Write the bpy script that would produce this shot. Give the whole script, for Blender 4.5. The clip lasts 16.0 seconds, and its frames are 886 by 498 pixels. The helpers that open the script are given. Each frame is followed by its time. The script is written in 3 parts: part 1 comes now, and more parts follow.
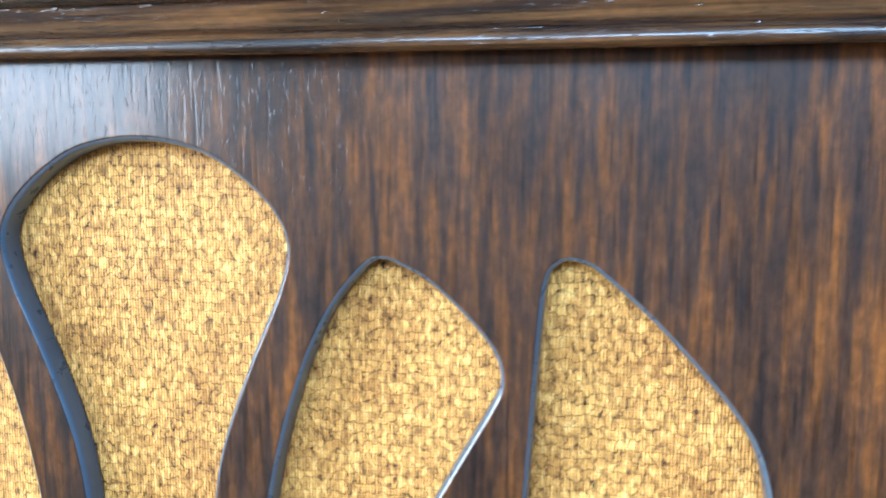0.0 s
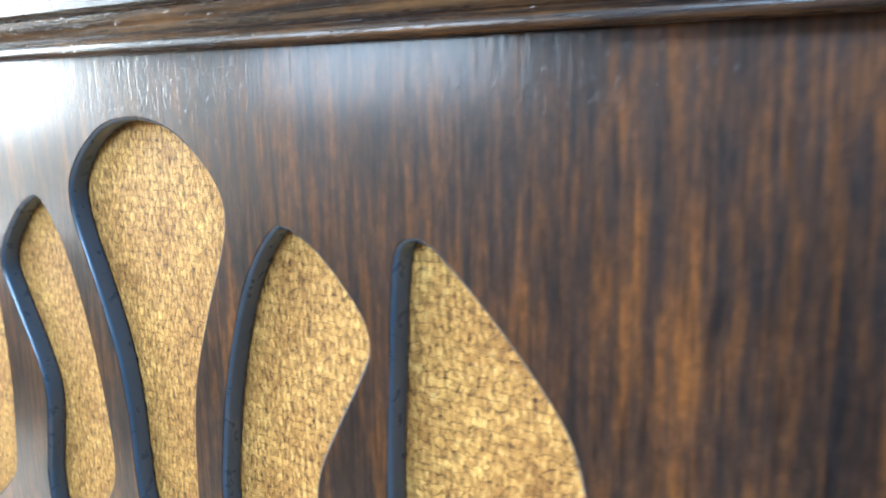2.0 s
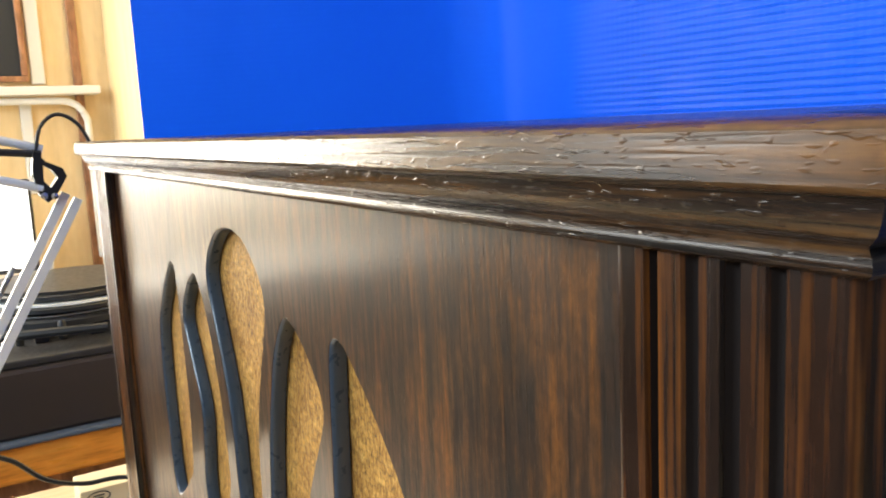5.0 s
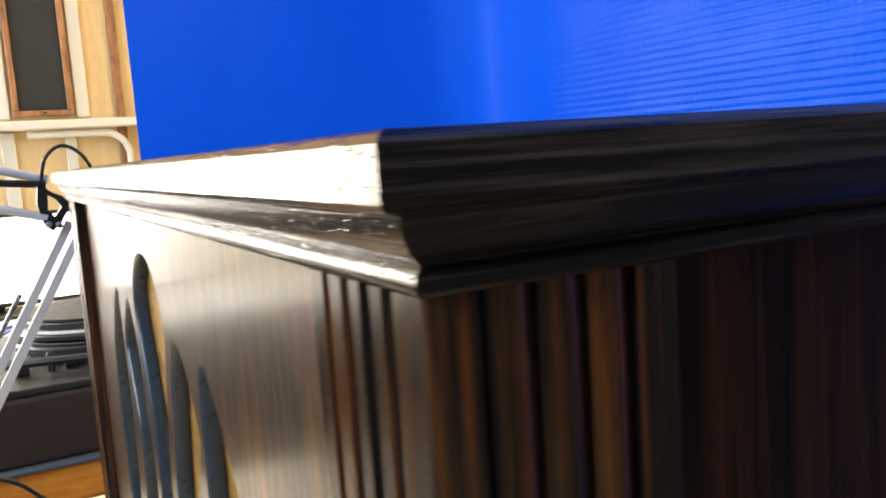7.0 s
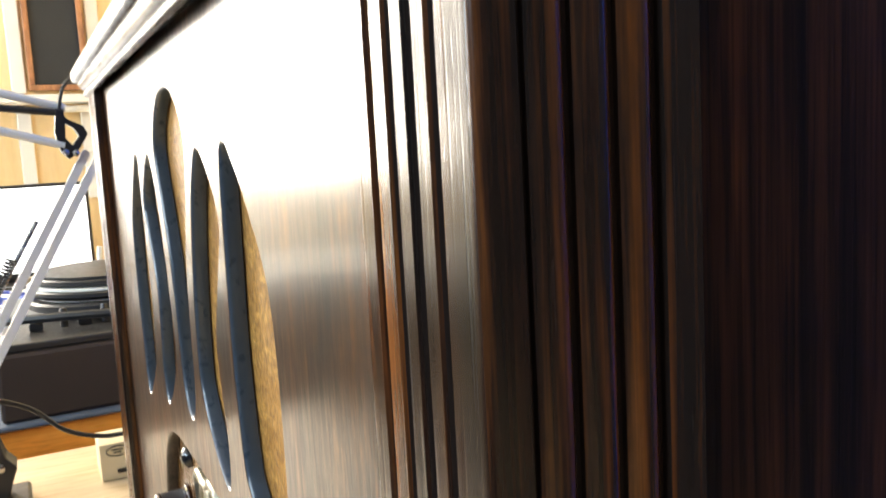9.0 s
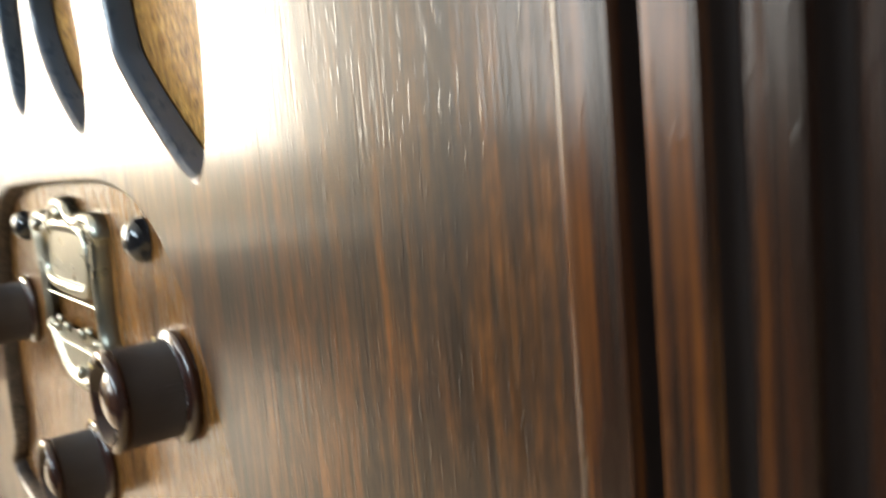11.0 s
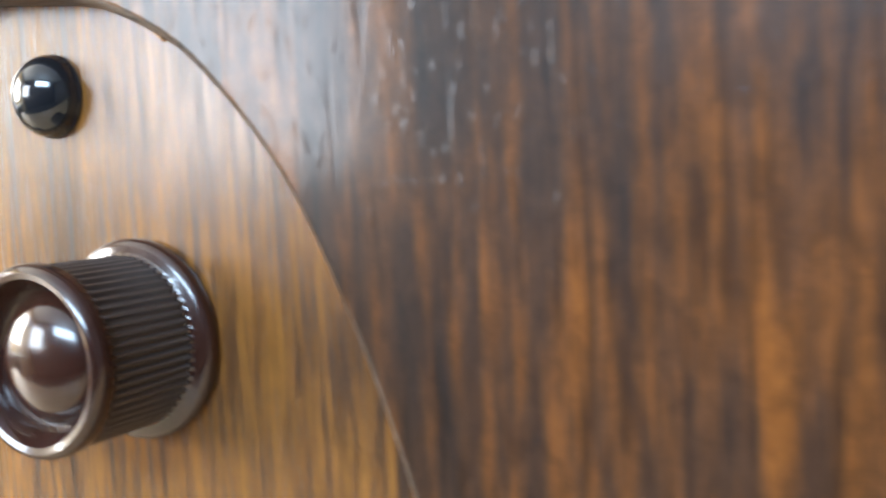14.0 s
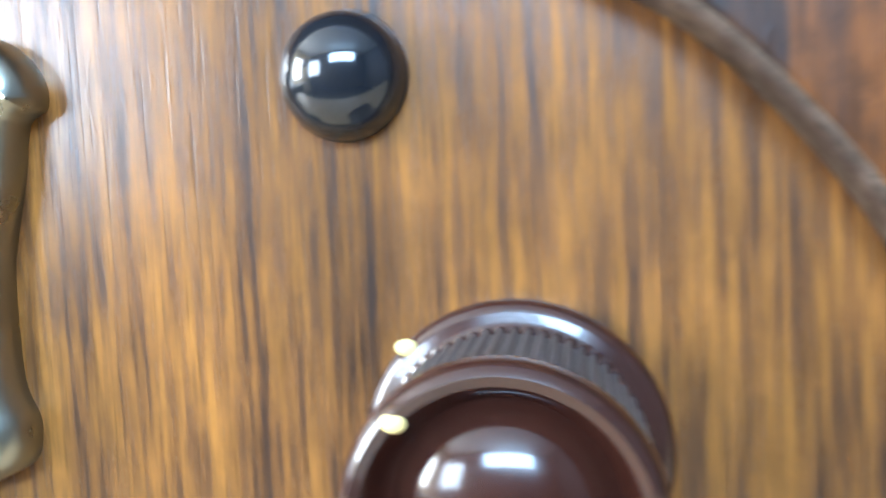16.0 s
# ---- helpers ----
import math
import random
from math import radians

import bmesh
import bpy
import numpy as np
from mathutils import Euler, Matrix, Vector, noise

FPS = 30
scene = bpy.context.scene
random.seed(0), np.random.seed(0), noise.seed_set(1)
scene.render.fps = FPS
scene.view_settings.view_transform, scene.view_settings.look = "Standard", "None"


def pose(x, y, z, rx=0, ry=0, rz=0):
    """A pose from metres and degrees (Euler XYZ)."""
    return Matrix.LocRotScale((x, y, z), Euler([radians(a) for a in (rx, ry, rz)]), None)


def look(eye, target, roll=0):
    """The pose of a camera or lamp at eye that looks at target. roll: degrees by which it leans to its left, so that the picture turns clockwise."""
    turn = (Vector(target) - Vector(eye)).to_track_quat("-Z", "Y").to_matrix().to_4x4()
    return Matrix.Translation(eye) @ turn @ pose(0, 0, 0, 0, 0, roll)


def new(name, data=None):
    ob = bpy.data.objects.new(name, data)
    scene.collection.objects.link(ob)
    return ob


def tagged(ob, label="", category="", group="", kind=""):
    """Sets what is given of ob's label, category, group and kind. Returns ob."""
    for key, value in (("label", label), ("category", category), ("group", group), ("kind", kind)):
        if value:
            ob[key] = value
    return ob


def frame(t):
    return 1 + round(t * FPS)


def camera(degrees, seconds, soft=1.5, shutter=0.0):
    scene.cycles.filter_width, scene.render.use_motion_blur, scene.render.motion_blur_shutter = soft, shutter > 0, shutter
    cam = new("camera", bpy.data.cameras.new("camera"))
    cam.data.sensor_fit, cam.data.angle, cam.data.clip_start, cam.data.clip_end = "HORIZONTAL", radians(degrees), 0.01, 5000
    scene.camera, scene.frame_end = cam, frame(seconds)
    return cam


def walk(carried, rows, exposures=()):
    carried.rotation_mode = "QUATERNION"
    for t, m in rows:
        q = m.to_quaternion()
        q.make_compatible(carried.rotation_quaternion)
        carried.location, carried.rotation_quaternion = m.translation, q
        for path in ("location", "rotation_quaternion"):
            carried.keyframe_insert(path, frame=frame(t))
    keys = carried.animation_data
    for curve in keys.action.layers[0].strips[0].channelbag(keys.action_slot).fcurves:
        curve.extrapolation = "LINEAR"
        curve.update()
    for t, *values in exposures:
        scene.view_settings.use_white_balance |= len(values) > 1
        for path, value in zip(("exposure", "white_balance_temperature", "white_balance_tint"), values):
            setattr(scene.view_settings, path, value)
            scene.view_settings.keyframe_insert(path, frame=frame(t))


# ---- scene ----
cam = camera(56.5, 16.0, soft=1.8, shutter=0.6)
PATH = [
    (0, (0.0895, -0.1471, 1.064), (0.0442, 0.0869, 1.0355), 0.2),
    (0.5, (0.1212, -0.1421, 1.0661), (0.0419, 0.0822, 1.0349), 0.49),
    (1, (0.1403, -0.1376, 1.0698), (0.0378, 0.0739, 1.0212), -0.75),
    (1.5, (0.1423, -0.1322, 1.0816), (0.032, 0.074, 1.0278), -1.5),
    (2, (0.1767, -0.1182, 1.074), (0.0388, 0.0722, 1.0256), -1.08),
    (2.5, (0.2024, -0.114, 1.0841), (0.0442, 0.0618, 1.0434), -1.19),
    (3, (0.2266, -0.1108, 1.0942), (0.0569, 0.0545, 1.0558), -1.89),
    (3.2, (0.2351, -0.1048, 1.0945), (0.0569, 0.0517, 1.0574), -2.18),
    (5.3, (0.2765, -0.0786, 1.0983), (-1.44, 0.8976, 0.7809), -3.05),
    (5.5, (0.279, -0.075, 1.098), (-1.462, 0.852, 0.769), -3.4),
    (6, (0.282, -0.061, 1.095), (-1.5, 0.782, 0.755), -4.4),
    (6.5, (0.291, -0.061, 1.096), (-1.504, 0.786, 0.848), -3.2),
    (7, (0.296, -0.04, 1.095), (-1.458, 0.89, 0.855), -3.9),
    (7.5, (0.299, -0.035, 1.095), (-1.469, 0.869, 0.859), -3.6),
    (8, (0.3, -0.044, 1.08), (-1.47, 0.868, 0.886), -3.7),
    (8.5, (0.3035, -0.0467, 1.0619), (-0.0533, 0.1309, 1.0283), -2.94),
    (8.7, (0.304, -0.0478, 1.0539), (-0.0525, 0.1285, 1.0111), -3.04),
    (10.8, (0.2405, -0.051, 0.9412), (0.0434, 0.0833, 0.9143), -5.1),
    (11, (0.2304, -0.0438, 0.9312), (0.0393, 0.0983, 0.9013), -4.96),
    (11.5, (0.2208, -0.0477, 0.9119), (0.0443, 0.1135, 0.8902), -5.69),
    (12, (0.2095, -0.0533, 0.9078), (0.0415, 0.1172, 0.8904), -3.54),
    (12.5, (0.1961, -0.0559, 0.9057), (0.042, 0.1271, 0.8864), -3.13),
    (13, (0.1837, -0.0598, 0.9042), (0.0471, 0.1365, 0.8845), -2.06),
    (13.5, (0.1688, -0.0609, 0.9044), (0.0484, 0.1459, 0.8866), -1.83),
    (14, (0.1489, -0.0595, 0.905), (0.0414, 0.1545, 0.8892), -2.99),
    (14.5, (0.1301, -0.0617, 0.9082), (0.0348, 0.1579, 0.891), -4.44),
    (15, (0.1173, -0.0598, 0.9091), (0.0393, 0.1658, 0.8836), -4.84),
    (15.5, (0.0986, -0.0613, 0.9106), (0.0542, 0.1739, 0.893), -0.88),
    (16, (0.0846, -0.0524, 0.9101), (0.0454, 0.1837, 0.8919), -2.98),
]
EXPOSURES = [(0.0, 1.3, 5250, 6), (0.5, 1.1, 5250, 6), (1.0, 1.05, 5250, 6), (1.5, 0.95, 5250, 5), (2.5, 1.0, 5500, 5), (3.0, 0.92, 6200, 7), (5.5, 0.25, 7100, 10), (7.0, 0.15, 6900, 10), (7.5, 0.6, 6900, 10), (8.0, 1.05, 6900, 10), (8.5, 0.6, 7000, 10), (8.7, 0.5, 7000, 10), (11.0, 0.15, 7300, 10), (11.5, 0.5, 7500, 10), (12.0, 0.6, 7500, 11), (12.5, 0.7, 7300, 12), (13.5, 0.85, 6300, 10), (14.5, 1.0, 5800, 9), (15.0, 1.32, 5400, 7), (15.5, 1.5, 5350, 7), (16.0, 1.35, 5300, 6)]
walk(cam, [(t, look(eye, target, roll)) for t, eye, target, roll in PATH], EXPOSURES)

# ---- light ----
world = bpy.data.worlds.new("sky")
scene.world = world
world.use_nodes = True
wn = world.node_tree.nodes
sky = wn.new("ShaderNodeTexSky")
sky.sky_type, sky.sun_disc = "NISHITA", False
sky.sun_elevation, sky.sun_rotation = radians(40), radians(200)
world.node_tree.links.new(sky.outputs[0], wn["Background"].inputs[0])
wn["Background"].inputs[1].default_value = 0.12


def window_lamp(name, m, w, h, watts, color):
    lamp = bpy.data.lights.new(name, "AREA")
    lamp.shape, lamp.size, lamp.size_y, lamp.energy, lamp.color = "RECTANGLE", w, h, watts, color
    ob = new(name, lamp)
    ob.matrix_world = m
    return ob


window_lamp("left_window_daylight", look((-2.36, -0.86, 1.475), (0, -0.6, 1.2)), 0.80, 1.02, 55, (1.0, 0.96, 0.88))
window_lamp("front_window_daylight", look((0.2, -2.30, 2.02), (0.0, 0.0, 1.0)), 1.6, 0.55, 54, (0.60, 0.80, 1.0))
# Corner light added for the weaker glare and to lift the left wall
window_lamp("added_corner_light", look((-1.82, -2.31, 1.5), (-0.6, 0.0, 1.1)), 0.95, 1.0, 30, (0.86, 0.93, 1.0))

# ---- materials ----


def material(name, base=(0.5, 0.5, 0.5), rough=0.5, metal=0.0, coat=0.0):
    m = bpy.data.materials.new(name)
    m.use_nodes = True
    b = m.node_tree.nodes["Principled BSDF"]
    b.inputs["Base Color"].default_value = (*base, 1)
    b.inputs["Roughness"].default_value = rough
    b.inputs["Metallic"].default_value = metal
    b.inputs["Coat Weight"].default_value = coat
    return m, m.node_tree.nodes, m.node_tree.links, b


def noise_node(n, l, scale, detail=4, rough=0.55, dist=0.0, coord=None, stretch=(1, 1, 1)):
    if coord is None:
        coord = n.new("ShaderNodeTexCoord").outputs["Object"]
    mp = n.new("ShaderNodeMapping")
    mp.inputs["Scale"].default_value = stretch
    l.new(coord, mp.inputs["Vector"])
    t = n.new("ShaderNodeTexNoise")
    t.inputs["Scale"].default_value = scale
    t.inputs["Detail"].default_value = detail
    t.inputs["Roughness"].default_value = rough
    t.inputs["Distortion"].default_value = dist
    l.new(mp.outputs[0], t.inputs["Vector"])
    return t.outputs["Fac"]


def ramp(n, l, fac, stops):
    r = n.new("ShaderNodeValToRGB")
    while len(r.color_ramp.elements) < len(stops):
        r.color_ramp.elements.new(0.5)
    for e, (p, c) in zip(r.color_ramp.elements, stops):
        e.position, e.color = p, (*c, 1)
    l.new(fac, r.inputs[0])
    return r.outputs["Color"]


def mix(n, l, a, b, fac, mode="MIX"):
    x = n.new("ShaderNodeMix")
    x.data_type, x.blend_type = "RGBA", mode
    for sock, v in ((x.inputs["Factor"], fac), (x.inputs["A"], a), (x.inputs["B"], b)):
        if isinstance(v, (int, float)):
            sock.default_value = v
        elif isinstance(v, tuple):
            sock.default_value = (*v, 1)
        else:
            l.new(v, sock)
    return x.outputs["Result"]


def bump(n, l, b, height, strength, dist):
    u = n.new("ShaderNodeBump")
    u.inputs["Strength"].default_value = strength
    u.inputs["Distance"].default_value = dist
    l.new(height, u.inputs["Height"])
    l.new(u.outputs[0], b.inputs["Normal"])
    return u


def wood(name, grain, dark, mid, light, rough, coat=0.0, fine=1.0, along=1.0, pore=0.5, spread=0.0, spec=0.5, relief=0.00010, blotch=1.0, weight=0.45, glint=0.0, mottle=0.0, tilt=0.06):
    """Stained open-pored wood. grain: the axis along which the fibres run."""
    m, n, l, b = material(name, rough=rough, coat=coat)
    b.inputs["Specular IOR Level"].default_value = spec
    long = lambda across, fibre: tuple(fibre if i == grain else across for i in range(3))  # noqa: E731
    streak = noise_node(n, l, 1.0, 4, 0.6, tilt, stretch=long(620 * fine, 75 * along))
    broad = noise_node(n, l, 1.0, 4, 0.6, 0.2, stretch=long(150 * fine, 14 * along))
    blot = noise_node(n, l, 1.0, 3, 0.55, 0.3, stretch=long(45, 22))
    pores = noise_node(n, l, 1.0, 0, 0.5, 0.0, stretch=long(1500 * fine, 120 * along))
    add = n.new("ShaderNodeMath")
    add.operation = "MULTIPLY_ADD"
    l.new(streak, add.inputs[0])
    add.inputs[1].default_value = 1.0 - weight
    half = n.new("ShaderNodeMath")
    half.operation = "MULTIPLY"
    l.new(broad, half.inputs[0])
    half.inputs[1].default_value = weight
    l.new(half.outputs[0], add.inputs[2])
    s = spread
    c = ramp(n, l, add.outputs[0], [(0.36 - s, dark), (0.47 - s, mid), (0.63 - s, light), (0.74 - s, light)])
    shade = ramp(n, l, blot, [(0.3, (0.55, 0.55, 0.58)), (0.7, (1.15, 1.1, 1.05))])
    c = mix(n, l, c, shade, blotch, "MULTIPLY")
    if mottle:
        speck = noise_node(n, l, 1.0, 3, 0.6, 0.4, stretch=long(520, 300))
        c = mix(n, l, c, ramp(n, l, speck, [(0.34, (0.62, 0.62, 0.66)), (0.66, (1.18, 1.15, 1.1))]), mottle, "MULTIPLY")
    pit = ramp(n, l, pores, [(0.22, (0, 0, 0)), (0.40, (1, 1, 1))])
    c = mix(n, l, c, pit, pore, "MULTIPLY")
    l.new(c, b.inputs["Base Color"])
    wear = ramp(n, l, streak, [(0.3, (rough + 0.07,) * 3), (0.7, (rough - 0.05,) * 3)])
    l.new(wear, b.inputs["Roughness"])
    flecks = noise_node(n, l, 1.0, 0, 0.5, 0.0, stretch=long(1400, 330))
    pip = ramp(n, l, flecks, [(0.70, (0, 0, 0)), (0.80, (1, 1, 1))])
    h = mix(n, l, mix(n, l, pit, streak, 0.5), pip, 0.35)
    low = bump(n, l, b, h, 0.5, relief)
    if glint:
        deep = noise_node(n, l, 1.0, 0, 0.5, 0.0, stretch=long(1500, 420))
        high = bump(n, l, b, ramp(n, l, deep, [(0.67, (0, 0, 0)), (0.77, (1, 1, 1))]), 0.8, glint)
        l.new(low.outputs[0], high.inputs["Normal"])
        low = high
    if coat:
        b.inputs["Coat Roughness"].default_value = 0.15
        l.new(low.outputs[0], b.inputs["Coat Normal"])
    return m


WOOD_PANEL = wood("dark_stained_oak_upright", 2, (0.019, 0.0126, 0.0104), (0.048, 0.0240, 0.0134), (0.152, 0.058, 0.0142), 0.34, coat=0.42, fine=0.85, along=0.72, pore=0.4, spread=-0.010, spec=0.20, relief=0.00008, weight=0.45, glint=0.000022, mottle=0.85)
WOOD_PLATE = wood("lighter_oak_upright", 2, (0.040, 0.020, 0.011), (0.156, 0.069, 0.0205), (0.315, 0.141, 0.030), 0.25, fine=2.0, along=1.1, pore=0.32, relief=0.00005, blotch=0.9, weight=0.42, mottle=0.4)
WOOD_RAIL = wood("dark_stained_oak_level", 0, (0.004, 0.003, 0.003), (0.027, 0.015, 0.010), (0.150, 0.070, 0.023), 0.24, fine=0.8, along=0.30, spread=-0.006, relief=0.00022, spec=0.42, glint=0.00008, mottle=0.5)
# Shaded copy of the rail oak, with pore glints put in as pale streaks
WOOD_RETURN_SHADED = wood("shaded_oak_return", 1, (0.0030, 0.0026, 0.0028), (0.0110, 0.0088, 0.0084), (0.125, 0.103, 0.090), 0.36, fine=1.5, along=0.34, spread=-0.012, relief=0.0003, spec=0.3, tilt=0.3)
WOOD_POST = wood("dark_stained_oak_post", 2, (0.0060, 0.0031, 0.0026), (0.034, 0.0136, 0.0073), (0.250, 0.083, 0.0165), 0.22, fine=0.9, along=0.19, spread=-0.018, relief=0.00012, spec=0.40, mottle=0.4, weight=0.5, tilt=0.2)
# Oak of the cabinet sides, their shade worked into the nearly black colour
WOOD_SIDE_SHADED = wood("shaded_oak_side", 2, (0.0050, 0.0028, 0.0027), (0.0165, 0.0076, 0.0058), (0.080, 0.0280, 0.0140), 0.42, fine=0.8, along=0.2, spec=0.12)
WOOD_PLY = wood("pale_plywood", 2, (0.76, 0.55, 0.27), (0.81, 0.60, 0.32), (0.85, 0.66, 0.38), 0.5, fine=0.06, along=0.06, pore=0.02, relief=0.0001, blotch=0.12)
WOOD_ORANGE = wood("orange_varnished_wood", 1, (0.58, 0.19, 0.025), (0.80, 0.29, 0.042), (0.88, 0.38, 0.075), 0.3, fine=0.2, along=0.2, pore=0.06, blotch=0.3)
WOOD_TABLE = wood("pale_birch_table", 1, (0.55, 0.38, 0.2), (0.68, 0.5, 0.29), (0.75, 0.58, 0.37), 0.4, fine=0.2, along=0.2, pore=0.03, blotch=0.2)
WOOD_FRAME = wood("reddish_frame_wood", 2, (0.26, 0.11, 0.05), (0.38, 0.18, 0.085), (0.48, 0.24, 0.12), 0.45, fine=0.3, along=0.3, pore=0.1)


def plain(name, base, rough, metal=0.0, coat=0.0, var=0.25, scale=60, relief=0.0002):
    m, n, l, b = material(name, base, rough, metal, coat)
    f = noise_node(n, l, scale, 5, 0.6)
    g = noise_node(n, l, scale * 0.12, 3, 0.5)
    c = mix(n, l, tuple(v * (1 - var) for v in base), tuple(min(1, v * (1 + var)) for v in base), f)
    c = mix(n, l, c, tuple(v * (1 - 0.5 * var) for v in base), g)
    l.new(c, b.inputs["Base Color"])
    l.new(ramp(n, l, f, [(0.3, (max(rough - 0.06, 0.03),) * 3), (0.7, (rough + 0.08,) * 3)]), b.inputs["Roughness"])
    if relief:
        bump(n, l, b, f, 0.3, relief)
    return m


RAW_WOOD = plain("bare_orange_wood", (0.46, 0.235, 0.055), 0.5, var=0.3, scale=500)
RIM = wood("grey_brown_cut_edge", 0, (0.026, 0.019, 0.015), (0.072, 0.052, 0.040), (0.14, 0.105, 0.08), 0.36, fine=1.2, along=3.0, pore=0.4)
# Slot edge paint; the bluish sheen is put into its slate colour
EDGE = plain("slot_edge_paint_blue_sheen", (0.042, 0.066, 0.098), 0.3, coat=0.4, var=0.3, scale=300)
BAKELITE = plain("dark_brown_bakelite", (0.034, 0.010, 0.006), 0.19, coat=0.45, var=0.3, scale=120, relief=0)
# Grip bakelite, its base greyed and lightened for the window sheen on the ridges
KNURL = plain("bakelite_grip_sheen", (0.075, 0.060, 0.055), 0.42, var=0.3, scale=200)
KNURL.node_tree.nodes["Principled BSDF"].inputs["Specular IOR Level"].default_value = 0.95
CREAM = plain("cream_marker_paint", (0.80, 0.62, 0.24), 0.45, scale=900)
BLACK_DOME = plain("black_lacquered_metal", (0.010, 0.012, 0.016), 0.12, coat=0.5, var=0.2, scale=200, relief=0)
NICKEL = plain("aged_nickel_brass", (0.33, 0.325, 0.27), 0.3, 1.0, var=0.25, scale=220)
DIAL = plain("cream_dial", (0.70, 0.55, 0.24), 0.4, scale=200)
# Shade inside the post's grooves and flutes, given as a near-black brown
GROOVE_SHADE = plain("groove_shade_brown", (0.013, 0.0068, 0.0048), 0.7, var=0.5, scale=300)
GROOVE_SHADE.node_tree.nodes["Principled BSDF"].inputs["Specular IOR Level"].default_value = 0.2
WHITE_PAINT = plain("white_gloss_paint", (0.80, 0.79, 0.75), 0.35, var=0.06, scale=30)
WHITE_METAL = plain("white_enamelled_metal", (0.82, 0.82, 0.80), 0.3, var=0.05, scale=80, relief=0)
BLACK_PLASTIC = plain("black_plastic", (0.018, 0.018, 0.02), 0.4, var=0.3, scale=150)
STEEL = plain("bright_steel", (0.55, 0.55, 0.55), 0.25, 1.0, var=0.1)
BOX_BLACK = plain("black_brown_leathercloth", (0.030, 0.020, 0.018), 0.5, var=0.3, scale=400, relief=0.0004)
MAT_BLUE = plain("blue_grey_felt_mat", (0.08, 0.10, 0.14), 0.85, var=0.3, scale=500, relief=0.0006)
PAPER = plain("white_paper", (0.82, 0.82, 0.80), 0.6, var=0.05, scale=40)
CARTON = plain("cream_card", (0.78, 0.66, 0.42), 0.6, var=0.08, scale=60)
BLUE_BITS = plain("blue_plastic_bits", (0.06, 0.10, 0.42), 0.4)
GRILLE_CLOTH_DARK = plain("charcoal_panel_cloth", (0.025, 0.028, 0.032), 0.7, var=0.25, scale=700)
CEIL = plain("white_ceiling_paint", (0.78, 0.77, 0.74), 0.7, var=0.05, scale=20)
# Walls out of view, made dark so the radio reflects less of them
UNSEEN_WALL = plain("unseen_wall_dark_grey", (0.135, 0.125, 0.125), 0.7, var=0.15, scale=20)
FLOOR = plain("grey_brown_floor", (0.06, 0.05, 0.042), 0.5, var=0.3, scale=15)
BACK_DARK = plain("olive_shadow_panel", (0.12, 0.10, 0.06), 0.6)


def cloth_material():
    m, n, l, b = material("gold_speaker_cloth", rough=0.5)
    b.inputs["Specular IOR Level"].default_value = 0.25
    co = n.new("ShaderNodeTexCoord").outputs["Object"]
    dash = noise_node(n, l, 1.0, 2, 0.5, 0.2, co, (900, 1, 360))
    thread = n.new("ShaderNodeTexWave")
    thread.wave_type, thread.bands_direction = "BANDS", "Z"
    thread.inputs["Scale"].default_value = 520
    thread.inputs["Distortion"].default_value = 1.5
    thread.inputs["Detail"].default_value = 2
    l.new(co, thread.inputs["Vector"])
    warp = n.new("ShaderNodeTexWave")
    warp.wave_type, warp.bands_direction = "BANDS", "X"
    warp.inputs["Scale"].default_value = 500
    warp.inputs["Distortion"].default_value = 1.2
    l.new(co, warp.inputs["Vector"])
    big = noise_node(n, l, 1.0, 2, 0.5, 0.0, co, (60, 1, 60))
    sep = n.new("ShaderNodeSeparateXYZ")
    l.new(co, sep.inputs[0])
    flat = n.new("ShaderNodeCombineXYZ")
    l.new(sep.outputs["X"], flat.inputs["X"])
    l.new(sep.outputs["Z"], flat.inputs["Y"])
    waver = n.new("ShaderNodeMix")
    waver.data_type, waver.blend_type = "RGBA", "LINEAR_LIGHT"
    waver.inputs["Factor"].default_value = 0.0021
    l.new(flat.outputs[0], waver.inputs["A"])
    jog = n.new("ShaderNodeTexNoise")
    jog.inputs["Scale"].default_value = 420
    l.new(co, jog.inputs["Vector"])
    l.new(jog.outputs["Color"], waver.inputs["B"])
    rows = n.new("ShaderNodeTexBrick")
    rows.offset, rows.offset_frequency = 0.43, 2
    rows.inputs["Scale"].default_value = 1.0
    rows.inputs["Brick Width"].default_value = 0.0019
    rows.inputs["Row Height"].default_value = 0.0021
    rows.inputs["Mortar Size"].default_value = 0.00017
    rows.inputs["Mortar Smooth"].default_value = 0.6
    rows.inputs["Bias"].default_value = 0.1
    rows.inputs["Color1"].default_value = (0.38, 0.18, 0.042, 1)
    rows.inputs["Color2"].default_value = (0.74, 0.41, 0.105, 1)
    rows.inputs["Mortar"].default_value = (0.07, 0.030, 0.010, 1)
    l.new(waver.outputs["Result"], rows.inputs["Vector"])
    c = ramp(n, l, dash, [(0.32, (0.025, 0.009, 0.004)), (0.41, (0.30, 0.138, 0.034)), (0.55, (0.58, 0.29, 0.066)), (0.67, (0.85, 0.53, 0.17))])
    w = mix(n, l, thread.outputs["Color"], warp.outputs["Color"], 0.78)
    c = mix(n, l, c, rows.outputs["Color"], 0.44)
    c = mix(n, l, c, ramp(n, l, w, [(0.15, (0.55, 0.5, 0.45)), (0.6, (1.08, 1.08, 1.05))]), 0.55, "MULTIPLY")
    c = mix(n, l, c, ramp(n, l, big, [(0.3, (0.74, 0.66, 0.60)), (0.7, (1.12, 1.12, 1.12))]), 1.0, "MULTIPLY")
    l.new(c, b.inputs["Base Color"])
    h = mix(n, l, mix(n, l, w, dash, 0.5), rows.outputs["Color"], 0.6)
